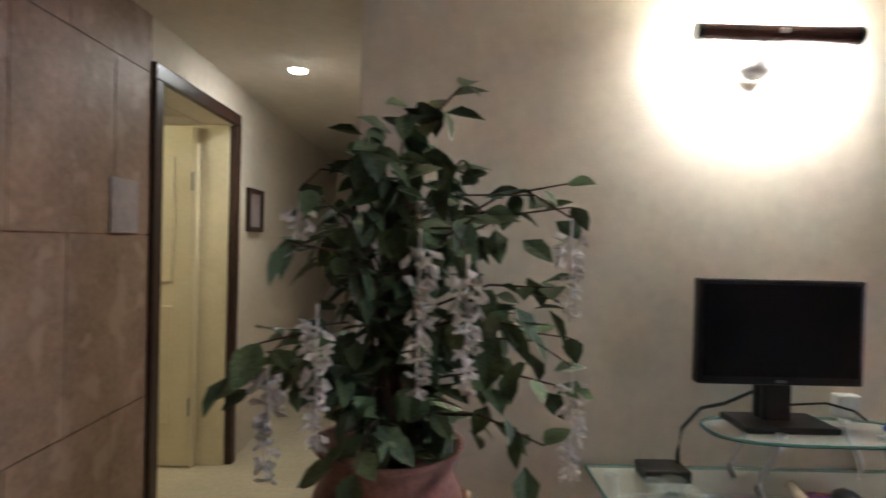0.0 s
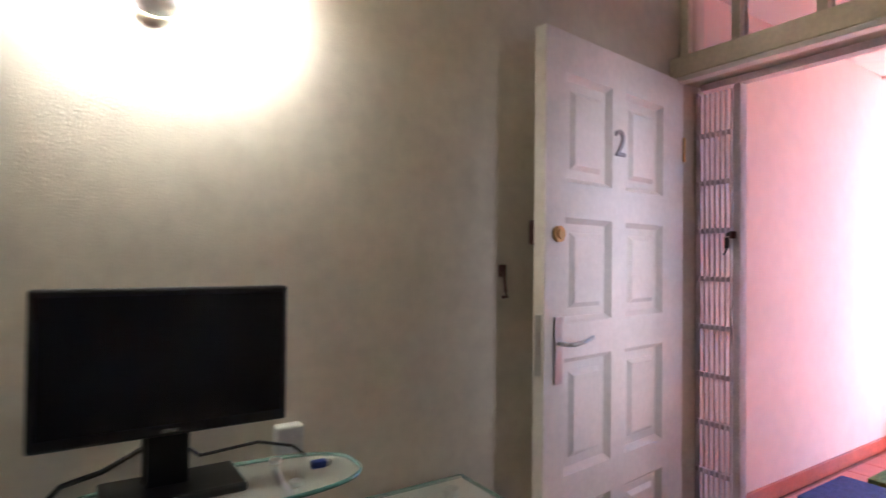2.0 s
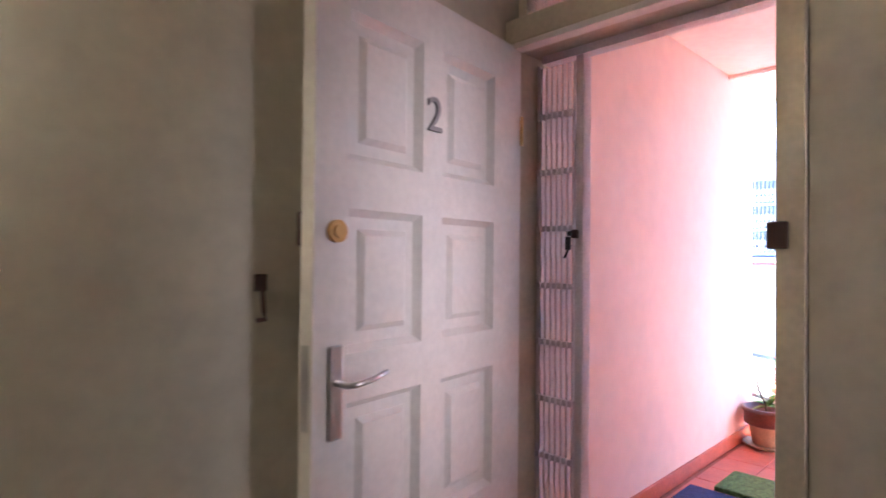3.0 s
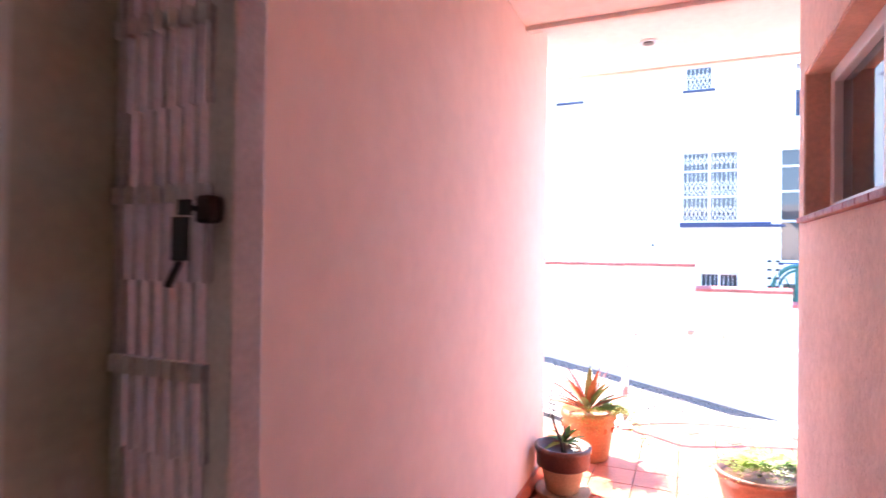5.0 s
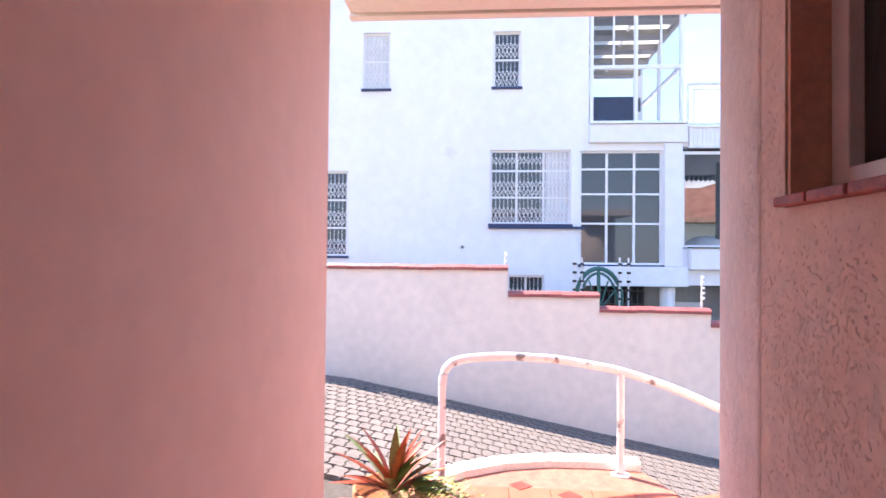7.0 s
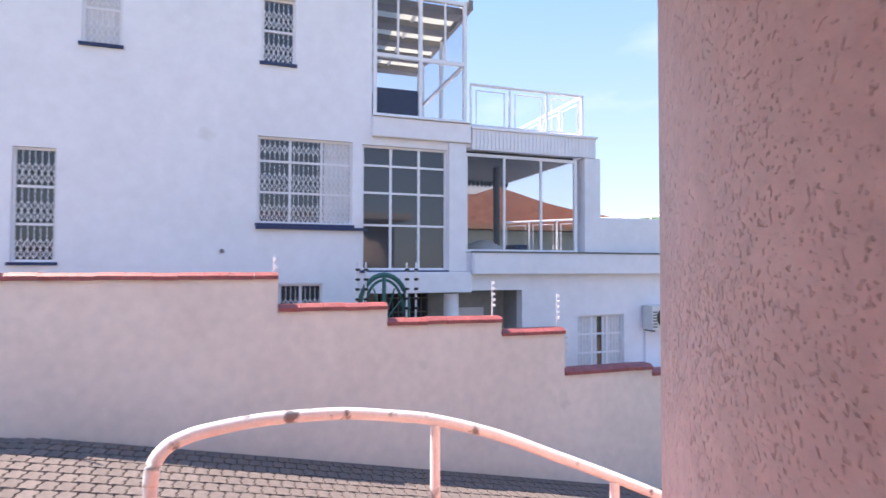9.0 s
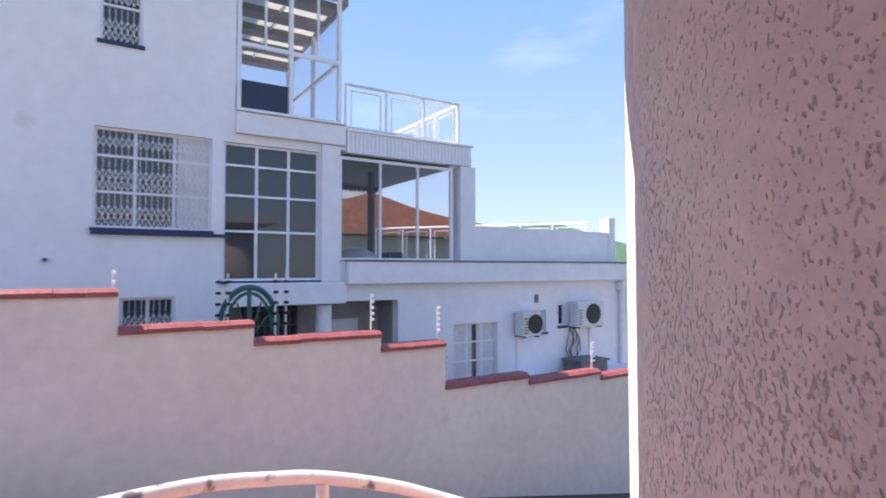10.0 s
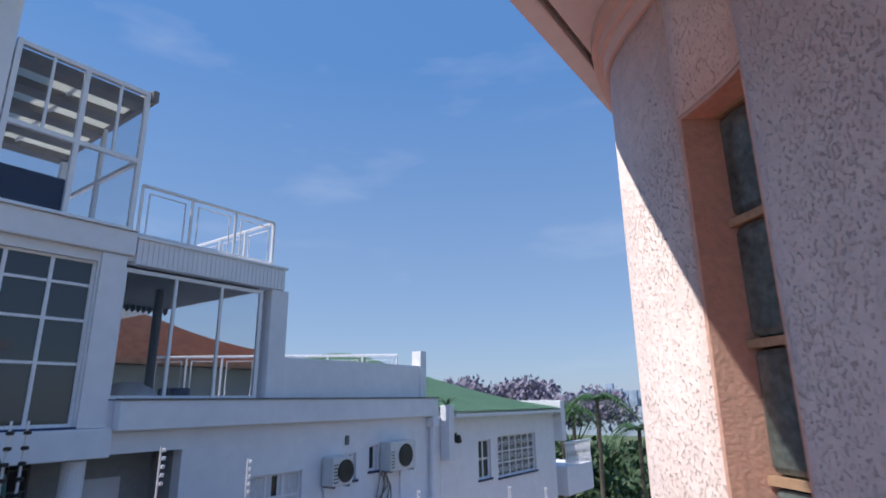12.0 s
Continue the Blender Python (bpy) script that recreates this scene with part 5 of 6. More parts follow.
for a, b in ((Y0 + 0.07, -1.43), (-1.35, Y1 - 0.07)):
    for c, d in ((3.885, 4.815), (4.885, 5.875)):
        part("pane", boxes((FX + 0.03, FX + 0.034, a, b, c, d)), CLEAR, bay)
for i in range(4):
    for a, b in ((-2.15, -1.43), (-1.38, -0.62)):
        part("roof_sheet", boxes((FX + 0.36 + i * 0.62, FX + 0.70 + i * 0.62, a, b, 5.80 - 0.05 * i, 5.812 - 0.05 * i)), POLY, bay, "translucent white roof sheeting")
    part("rafter", boxes((FX + 0.36 + i * 0.62, FX + 0.70 + i * 0.62, -1.425, -1.385, 5.76 - 0.05 * i, 5.815 - 0.05 * i)), ALU, bay)
for i in range(5):
    part("roof_beam", boxes((FX + 0.075 + i * 0.62, FX + 0.355 + i * 0.62, -2.16, -0.6, 5.74 - 0.05 * i, 5.86 - 0.05 * i)), BAY_BEAM, bay, "broad taupe roof beam")
part("roof_edge", boxes((FX - 0.05, FX + 2.9, -2.32, -2.225, 5.80, 5.98)), BAY_BEAM, bay, bevel=0.02)
part("corner_post", boxes((FX + 2.55, FX + 2.67, -2.2, -2.08, 3.82, 5.50)), ALU, bay)
part("back_beam", boxes((FX + 2.5, FX + 2.58, -2.15, -0.6, 4.70, 5.0)), DARK_BEAM, bay)
cov = thing("covered_crate", "navy covered box inside the glazed bay", "box", at=(FX + 0.4, -0.95, 3.82))
part("cover", boxes((FX + 0.15, FX + 0.75, -1.40, -0.64, 3.822, 4.36)), NAVY, cov, bevel=0.03)

# terrace above the veranda
part("terrace_slab", boxes((FX + 0.005, 21, -4.72, -2.21, 3.42, 3.72)), HOUSE_WHITE, house)
n = 34
for i in range(n):
    y = -2.30 - (4.77 - 2.30) * (i + 1) / n
    part("fascia_board", boxes((FX - 0.05, FX + 0.0, y + 0.004, y + (4.77 - 2.30) / n - 0.002, 3.38, 3.73)), HOUSE_WHITE, house)
part("fascia_cap", boxes((FX - 0.08, FX + 0.02, -4.80, -2.28, 3.732, 3.77)), HOUSE_WHITE, house)
tr_ = thing("terrace_railing", "white steel framed railing round the roof terrace", "railing", at=(FX, -3.4, 3.77))


def rail_run(p, a, b, z0, z1, nb, mt=WHITE_METAL):
    a, b = Vector(a), Vector(b)
    d = (b - a)
    part("rail", tube([a + Vector((0, 0, z1)), b + Vector((0, 0, z1))], 0.028, 8), mt, p)
    part("rail", tube([a + Vector((0, 0, z0 + 0.05)), b + Vector((0, 0, z0 + 0.05))], 0.018, 8), mt, p)
    for i in range(nb + 1):
        q = a + d * i / nb
        part("post", tube([q + Vector((0, 0, z0)), q + Vector((0, 0, z1))], 0.024, 8), mt, p)
    for i in range(nb):
        q0, q1 = a + d * (i + 0.14) / nb, a + d * (i + 0.86) / nb
        h0, h1 = z0 + 0.05, z1 - 0.10
        bm = bmesh.new()
        add_tube(bm, [q0 + Vector((0, 0, h0)), q0 + Vector((0, 0, h1)), q1 + Vector((0, 0, h1)), q1 + Vector((0, 0, h0))], 0.014, 6)
        part("infill_frame", bm, mt, p)


rail_run(tr_, (FX + 0.03, -2.30, 0), (FX + 0.03, -4.53, 0), 3.771, 4.53, 3)
rail_run(tr_, (FX + 0.06, -4.53, 0), (FX + 4.0, -4.53, 0), 3.771, 4.53, 5)

# glazed veranda
ver = thing("glazed_veranda", "glazed veranda with slim frames under the terrace", "veranda", at=(FX + 1, -3.3, 1.6))
part("frame", boxes((FX + 0.04, FX + 0.09, -2.25, -2.21, 1.62, 3.33), (FX + 0.04, FX + 0.09, -4.42, -4.36, 1.62, 3.33), (FX + 0.042, FX + 0.088, -4.359, -2.251, 3.28, 3.33), (FX + 0.042, FX + 0.088, -4.359, -2.251, 1.62, 1.66)), ALU, ver)
for y in (-2.95, -3.68):
    part("mullion", boxes((FX + 0.045, FX + 0.085, y - 0.02, y + 0.02, 1.661, 3.279)), ALU, ver)
for a, b in ((-2.93, -2.255), (-3.66, -2.97), (-4.355, -3.70)):
    part("pane", boxes((FX + 0.06, FX + 0.065, a, b, 1.662, 3.278)), CLEAR, ver)
for x, y in ((FX + 2.2, -2.9), (FX + 1.4, -3.4)):
    part("post", tube([(x, y, 1.6), (x, y, 3.40)], 0.07, 14), DARK_BEAM, ver)
bm = bmesh.new()
for i in range(22):
    y = -4.5 + i * 0.105
    vs = [bm.verts.new((FX + 3.2, y + o, 3.42 - h)) for o, h in ((0, 0), (0.10, 0), (0.10, 0.14), (0.05, 0.20), (0, 0.14))]
    bm.faces.new(vs)
bmesh.ops.solidify(bm, geom=bm.faces[:], thickness=0.015)
part("scalloped_fringe", bm, DARK_BEAM, ver, "dark scalloped awning fringe")
part("awning", boxes((FX + 0.3, FX + 3.2, -4.5, -2.22, 3.36, 3.41)), DARK_BEAM, ver)
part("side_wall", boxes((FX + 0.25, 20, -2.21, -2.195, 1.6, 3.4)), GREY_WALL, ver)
um = thing("covered_furniture", "white cloth thrown over garden furniture", "covered furniture", at=(FX + 1.6, -3.3, 1.6))
part("cloth", lathe([(0.42, 0), (0.40, 0.08), (0.33, 0.20), (0.18, 0.27), (0.001, 0.30)], 18, (FX + 1.6, -3.2, 1.605)), CURTAIN, um, smooth=True)
part("cover", boxes((FX + 1.2, FX + 1.7, -4.0, -3.7, 1.605, 1.80)), NAVY, um, bevel=0.03)
part("corner_column", boxes((FX - 0.03, FX + 0.30, -4.88, -4.54, 1.60, 3.375)), HOUSE_WHITE, house, bevel=0.01)
part("veranda_floor", boxes((FX + 0.006, 21, -8.95, -2.21, 1.25, 1.598)), HOUSE_WHITE, house)
part("ledge", boxes((FX - 0.16, FX + 0.004, -8.95, -2.30, 1.23, 1.60)), HOUSE_WHITE, house, bevel=0.012)
part("drip_strip", boxes((FX - 0.18, FX - 0.02, -8.97, -2.29, 1.601, 1.625)), STREAK_GREY, house)
part("parapet", boxes((FX, FX + 0.15, -8.50, -4.885, 1.626, 2.28)), HOUSE_WHITE, house)
part("parapet_post", boxes((FX - 0.02, FX + 0.22, -8.70, -8.505, 1.626, 2.60)), HOUSE_WHITE, house)
rr_ = thing("terrace_railing", "white steel railing behind the low parapet", "railing", at=(FX + 3, -6.5, 1.6))
rail_run(rr_, (FX + 0.7, -8.55, 0), (FX + 5.0, -5.2, 0), 1.601, 2.55, 7)
# lower storey of the wing
part("wing_wall", facade((-9.2, -2.20, -4.0, 1.229), [(-3.27, -2.20, -2.5, 0.95), (-5.40, -4.40, -0.58, 0.47), (-6.64, -6.31, 0.20, 0.65), (-7.20, -6.98, 0.30, 0.75)]), HOUSE_WHITE, house)
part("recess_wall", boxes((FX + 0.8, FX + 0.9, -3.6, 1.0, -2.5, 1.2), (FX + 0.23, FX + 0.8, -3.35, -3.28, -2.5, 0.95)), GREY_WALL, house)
part("recess_door", boxes((FX + 0.75, FX + 0.798, -2.85, -2.25, -2.4, 0.60)), HOUSE_WHITE, house, bevel=0.01)
house_window("house_window", "white cottage-pane window with net curtains", (-5.40, -4.40, -0.58, 0.47), 3, (0.33, 0.66), False, [(-5.36, -4.95), (-4.85, -4.44)])
house_window("house_window", "small dark window beside an air conditioner", (-6.64, -6.31, 0.20, 0.65), 2, (), False)
house_window("house_window", "small dark window beside an air conditioner", (-7.20, -6.98, 0.30, 0.75), 1, (), False)


def aircon(label, y0, y1, z0, z1):
    a = thing("air_conditioner", label, "air conditioner", "outdoor units", at=(FX - 0.2, (y0 + y1) / 2, z0))
    part("casing", boxes((FX - 0.30, FX - 0.03, y0, y1, z0, z1)), AC_WHITE, a, bevel=0.012)
    c, r = ((y0 + y1) / 2 - 0.06, (z0 + z1) / 2), min(y1 - y0, z1 - z0) * 0.40
    bm = bmesh.new()
    add_tube(bm, [(FX - 0.301, *c), (FX - 0.308, *c)], r, 24)
    part("fan_recess", bm, BLACK_PLASTIC, a)
    bm = bmesh.new()
    for k in range(1, 5):
        pts = [(FX - 0.313, c[0] + r * k / 4 * math.cos(t), c[1] + r * k / 4 * math.sin(t)) for t in [2 * math.pi * i / 24 for i in range(25)]]
        add_tube(bm, pts, 0.004, 4)
    part("fan_guard", bm, STREAK_GREY, a)
    for i in range(6):
        part("louvre", boxes((FX - 0.304, FX - 0.3005, y1 - 0.12, y1 - 0.02, z0 + 0.05 + i * 0.055, z0 + 0.075 + i * 0.055)), STREAK_GREY, a)
    for y in (y0 + 0.06, y1 - 0.06):
        part("bracket", boxes((FX - 0.29, FX - 0.001, y - 0.015, y + 0.015, z0 - 0.03, z0 - 0.001)), STREAK_GREY, a)


aircon("white outdoor air-conditioning unit on the wall", -6.26, -5.80, 0.18, 0.64)
aircon("white outdoor air-conditioning unit near the corner", -8.0, -7.25, 0.28, 0.80)
part("drainpipe", tube([(FX - 0.08, -8.82, 1.22), (FX - 0.08, -8.82, 1.05), (FX - 0.08, -8.82, -3.5)], 0.05, 12), HOUSE_WHITE, house)
part("pipe_hopper", boxes((FX - 0.20, FX - 0.001, -8.92, -8.72, 1.0, 1.2)), HOUSE_WHITE, house, bevel=0.02)
cbm = bmesh.new()
rc = random.Random(4)
for k in range(6):
    y = -7.35 + rc.uniform(-.1, .1)
    add_tube(cbm, [(FX - 0.02, y, 0.25), (FX - 0.05, y + rc.uniform(-.15, .15), 0.0), (FX - 0.05, y + rc.uniform(-.25, .25), -0.2), (FX - 0.03, y + rc.uniform(-.1, .1), -0.55)], 0.012, 6)
tagged(finish("pipe_tangle", cbm, STREAK_GREY), "tangled refrigerant pipes hanging below the unit", "pipes")
part("planter_ledge", boxes((FX - 0.9, FX - 0.001, -8.9, -5.6, -4, -0.62)), HOUSE_WHITE, house)

for y, z0, z1 in ((-5.86, -0.62, 0.17), (-7.86, -0.62, 0.27)):
    part("conduit", tube([(FX - 0.02, y, z0), (FX - 0.02, y, z1)], 0.012, 6), HOUSE_WHITE, house)
part("wall_vent", boxes((FX - 0.03, FX - 0.001, -6.42, -6.34, 0.80, 0.96)), STREAK_GREY, house)
tr2 = thing("trough", "dark grey trough standing on the white ledge", "trough", at=(FX - 0.4, -7.35, -0.62))
part("body", boxes((FX - 0.62, FX - 0.12, -7.75, -7.0, -0.619, -0.38)), STREAK_GREY, tr2, bevel=0.03)
part("rim", boxes((FX - 0.65, FX - 0.09, -7.78, -6.97, -0.379, -0.34)), STREAK_GREY, tr2, bevel=0.01)
sd = thing("security_door", "steel barred gate before a panel coloured dark as doorway shade", "security gate", at=(FX + 0.7, -1.3, -2.5))
# flat panel whose dark colour paints the doorway's shade
part("opening_shade", boxes((FX + 0.74, FX + 0.796, -1.75, -0.85, -2.5, 0.88)), DARK_IN, sd)
for k in range(9):
    part("bar", tube([(FX + 0.70, -1.72 + k * 0.105, -2.5), (FX + 0.70, -1.72 + k * 0.105, 0.86)], 0.010, 6), STREAK_GREY, sd)
for z in (0.30, 0.55, 0.80):
    part("cross_bar", tube([(FX + 0.70, -1.74, z), (FX + 0.70, -0.86, z)], 0.012, 6), STREAK_GREY, sd)

# green-roofed annex
an = thing("annex_building", "white annex with curved green metal roof", "house", at=(17, -12.2, -5))
part("wall", facade((-14.95, -9.21, -6.0, 1.18), [(-11.31, -10.75, -0.27, 0.62), (-13.71, -11.65, -0.32, 0.67)]), HOUSE_WHITE, an)
part("side_wall", boxes((FX + 0.23, 21, -14.95, -14.75, -6, 1.2), (FX + 0.23, 21, -9.4, -9.21, -6, 1.2)), HOUSE_WHITE, an)
part("gable_end", boxes((FX - 0.25, 20, -15.25, -14.96, 0.35, 1.52)), HOUSE_WHITE, an, bevel=0.02)
part("gable_end", boxes((FX - 0.25, FX - 0.001, -9.42, -9.22, 0.3, 1.45)), HOUSE_WHITE, an, bevel=0.02)
bm = bmesh.new()
NY, NX = 60, 12
g = []
for i in range(NX + 1):
    f = i / NX
    row = []
    for j in range(NY + 1):
        y = -14.95 + 5.5 * j / NY
        top_z = 1.30 + f * (0.35 + 1.35 * math.sin(math.pi * (0.10 + 0.62 * (j / NY))))
        row.append(bm.verts.new((FX - 0.25 + 5.5 * f, y, top_z + 0.018 * (j % 2))))
    g.append(row)
for i in range(NX):
    for j in range(NY):
        bm.faces.new((g[i][j], g[i + 1][j], g[i + 1][j + 1], g[i][j + 1]))
bmesh.ops.solidify(bm, geom=bm.faces[:], thickness=0.03)
part("roof", bm, ROOF_GREEN, an, "corrugated green metal roof")
part("gutter", boxes((FX - 0.30, FX - 0.20, -14.95, -9.45, 1.18, 1.25)), HOUSE_WHITE, an)
house_window("annex_window", "small white annex window", (-11.31, -10.75, -0.27, 0.62), 2, (0.5,), False)
house_window("annex_window", "wide white annex window with many panes", (-13.71, -11.65, -0.32, 0.67), 6, (0.33, 0.6), True)
wlt = thing("wall_light", "small black outdoor light on the annex wall", "wall light", at=(FX - 0.1, -9.75, 0.75))
part("bracket", boxes((FX - 0.06, FX - 0.001, -9.79, -9.71, 0.66, 0.84)), BLACK_PLASTIC, wlt, bevel=0.01)
part("shade", lathe([(0.03, 0.0), (0.08, 0.02), (0.06, 0.14), (0.03, 0.18)], 14, (FX - 0.12, -9.75, 0.62)), BLACK_PLASTIC, wlt, smooth=True)
gp = thing("corner_plant", "small spiky green plant on the annex corner", "plant", at=(FX - 0.12, -9.32, 1.45))
for k in range(7):
    me_ = leaf_mesh("leaf", 0.34, 0.03, PALM, 0.4)
    ob = new("leaf", me_)
    ob.parent, ob.matrix_parent_inverse = gp, Matrix.Translation(-gp.location)
    ob.matrix_basis = Matrix.Translation((FX - 0.12, -9.32, 1.445)) @ Matrix.Rotation(k * 0.9, 4, "Z") @ Matrix.Rotation(0.55 + 0.12 * (k % 3), 4, "X")
bl = thing("balcony", "white balcony with latticed steel balustrade", "balcony", at=(FX + 0.5, -16.0, -1))
part("slab", boxes((FX - 0.2, FX + 3, -17.2, -15.26, -1.2, -0.4)), HOUSE_WHITE, bl)
bm = bmesh.new()
for i in range(14):
    y = -15.3 - i * 0.14
    add_tube(bm, [(FX - 0.15, y, -0.4), (FX - 0.15, y - 0.14, 0.25)], 0.018, 5)
    add_tube(bm, [(FX - 0.15, y - 0.14, -0.4), (FX - 0.15, y, 0.25)], 0.018, 5)
add_tube(bm, [(FX - 0.15, -15.26, 0.27), (FX - 0.15, -17.2, 0.27)], 0.03, 8)
part("balustrade", bm, WHITE_METAL, bl)

# ---- fence strainers and gate on the boundary wall ----
for y, z, h in ((3.72, 1.66, 0.45), (1.02, 0.96, 0.52), (-1.50, 0.78, 0.42), (-2.38, 0.61, 0.42), (-2.50, 0.10, 0.50), (-5.02, 0.02, 0.40), (-7.4, -0.21, 0.4), (-8.7, -0.39, 0.4)):
    e = thing("fence_strainer", "thin electric-fence post with insulators on the wall", "fence post", "electric fence posts", at=(12.35, y, z))
    part("rod", tube([(12.35, y, z), (12.35, y, z + h)], 0.010, 6), WHITE_METAL, e)
    for k in range(5):
        part("insulator", lathe([(0.001, 0), (0.018, 0.004), (0.018, 0.03), (0.001, 0.034)], 8, (12.33, y - 0.02, z + h * (0.25 + 0.16 * k))), BLACK_PLASTIC if y in (0.1,) else WHITE_METAL, e)
gg = thing("garden_gate", "arched green steel gate behind the boundary wall", "gate", at=(13.6, -0.6, -0.5))
arc = [(13.6, -0.45 + 0.34 * math.cos(t), 0.78 + 0.47 * math.sin(t)) for t in [math.pi * k / 16 for k in range(17)]]
part("arch", tube(arc, 0.035, 8), GREEN_STEEL, gg)
part("arch", tube([(x, -0.45 + (y + 0.45) * 0.82, z - 0.07) for x, y, z in arc], 0.02, 8), GREEN_STEEL, gg)
for y in (-0.79, -0.45, -0.11):
    part("upright", tube([(13.6, y, -2.2), (13.6, y, 0.8 if y != -0.45 else 1.24)], 0.028, 8), GREEN_STEEL, gg)
for k in range(5):
    t = math.pi * (k + 1) / 6
    part("ray", tube([(13.6, -0.45, 0.60), (13.6, -0.45 + 0.29 * math.cos(t), 0.72 + 0.40 * math.sin(t))], 0.012, 6), GREEN_STEEL, gg)
for z in (0.55, 0.3):
    part("cross_bar", tube([(13.6, -0.79, z), (13.6, -0.11, z)], 0.02, 6), GREEN_STEEL, gg)
for y in (-0.87, -0.74, -0.18, -0.07):
    e = thing("fence_strainer", "tall fence post with black insulators beside the gate", "fence post", "gate fence posts", at=(13.5, y, 0))
    part("rod", tube([(13.5, y, -2.2), (13.5, y, 1.42)], 0.012, 6), WHITE_METAL, e)
    for k in range(5):
        part("insulator", lathe([(0.001, 0), (0.032, 0.006), (0.032, 0.035), (0.001, 0.04)], 8, (13.48, y, 0.78 + k * 0.13)), BLACK_PLASTIC, e)

# ---- distance ----
rh = thing("red_roof_house", "far house with an orange tiled hip roof", "house", at=(34, -11, -3))
part("wall", boxes((30, 38, -19, -4, -6, 3.0)), GREY_WALL, rh)
part("veranda_wall", boxes((28.6, 29.9, -19, -6, -6, 1.2)), TERRA, rh)
cs = [Vector(p) for p in ((29, -20, 3.0), (29, -3, 3.0), (39, -3, 3.0), (39, -20, 3.0))]
rg = [Vector((33.5, -14.5, 4.4)), Vector((33.5, -8.5, 6.3))]
for quad in ((cs[0], cs[1], rg[1], rg[0]), (cs[1], cs[2], rg[1], rg[1]), (cs[2], cs[3], rg[0], rg[1]), (cs[3], cs[0], rg[0], rg[0])):
    bm = bmesh.new()
    a, b, c, d = quad
    n = 18
    for i in range(n):
        f0, f1 = i / n, (i + 1) / n
        p = [a.lerp(d, f0), b.lerp(c, f0), b.lerp(c, f1), a.lerp(d, f1)]
        nn = (p[1] - p[0]).cross(p[3] - p[0]).normalized()
        nn = nn if nn.z > 0 else -nn
        vs = [bm.verts.new(q + nn * h) for q, h in zip(p, (0.20, 0.20, 0.0, 0.0))] + [bm.verts.new(p[0]), bm.verts.new(p[1])]
        if (p[2] - p[3]).length > 0.01:
            bm.faces.new(vs[:4])
        else:
            bm.faces.new(vs[:3])
        bm.faces.new((vs[4], vs[5], vs[1], vs[0]))
    part("roof_slope", bm, ROOF_RED, rh, "orange roof laid in tile courses")
rnd2 = random.Random(11)


def crown(bm, c, r, n, size):
    for k in range(n):
        d = Vector((rnd2.gauss(0, 1), rnd2.gauss(0, 1), rnd2.gauss(0, 0.8)))
        d = d.normalized() * (rnd2.random() ** 0.4)
        p = c + Vector((d.x * r[0], d.y * r[1], d.z * r[2])) * (0.8 + 0.3 * noise.noise(d * 3))
        m = Matrix.Translation(p) @ Euler((rnd2.uniform(0, 6), rnd2.uniform(0, 6), rnd2.uniform(0, 6))).to_matrix().to_4x4()
        s = size * rnd2.uniform(0.6, 1.3)
        vs = [bm.verts.new(m @ Vector(q)) for q in ((-s, 0, 0), (0, s * 0.6, 0.1 * s), (s, 0, 0), (0, -s * 0.6, 0.1 * s))]
        bm.faces.new(vs)


def tree(label, x, y, z0, zc, r, material, n=900, size=0.22):
    t = thing("tree", label, "tree", at=(x, y, z0))
    bm = bmesh.new()
    add_tube(bm, [(x, y, z0), (x + 0.1, y, (z0 + zc) / 2), (x, y, zc)], 0.22, 8, 0.5)
    for k in range(5):
        a = k * 1.26
        add_tube(bm, [(x, y, (z0 + zc) / 2 + k * 0.2), (x + r[0] * 0.4 * math.cos(a), y + r[1] * 0.4 * math.sin(a), zc), (x + r[0] * 0.7 * math.cos(a), y + r[1] * 0.7 * math.sin(a), zc + r[2] * 0.4)], 0.09, 6, 0.4)
    part("trunk", bm, BARK, t)
    bm = bmesh.new()
    for k in range(7):
        c = Vector((x + rnd2.uniform(-.6, .6) * r[0], y + rnd2.uniform(-.6, .6) * r[1], zc + rnd2.uniform(-.4, .5) * r[2]))
        crown(bm, c, (r[0] * 0.6, r[1] * 0.6, r[2] * 0.6), n // 7, size)
    part("crown", bm, material, t)


def palm(x, y, z0, z1, L=1.9):
    t = thing("palm_tree", "tall feathery palm tree with grey trunk", "tree", at=(x, y, z0))
    part("trunk", tube([(x, y, z0), (x + 0.08, y, (z0 + z1) / 2), (x, y + 0.05, z1)], 0.13, 8, 0.7), BARK, t)
    for k in range(15):
        a, up = k * 2.4, rnd2.uniform(0.1, 0.9)
        bm = bmesh.new()
        d = Vector((math.cos(a), math.sin(a), 0))
        for i in range(16):
            f = i / 15
            p = Vector((x, y, z1)) + d * L * f * 0.85 + Vector((0, 0, L * (up * f - (0.5 + up) * f * f)))
            for s in (-1, 1):
                q = p + Vector((-d.y, d.x, 0)) * s * 0.45 * (1 - 0.6 * f) + Vector((0, 0, -0.18)) + d * 0.2
                bm.faces.new([bm.verts.new(p), bm.verts.new(q), bm.verts.new(p + d * 0.09)])
        part("frond", bm, PALM, t)


for x, y, z1 in ((17.2, -24.0, 1.6), (19.4, -25.0, 1.2), (16.4, -27.0, 0.2), (21, -30, 0.8)):
    palm(x, y, -7.0, z1)
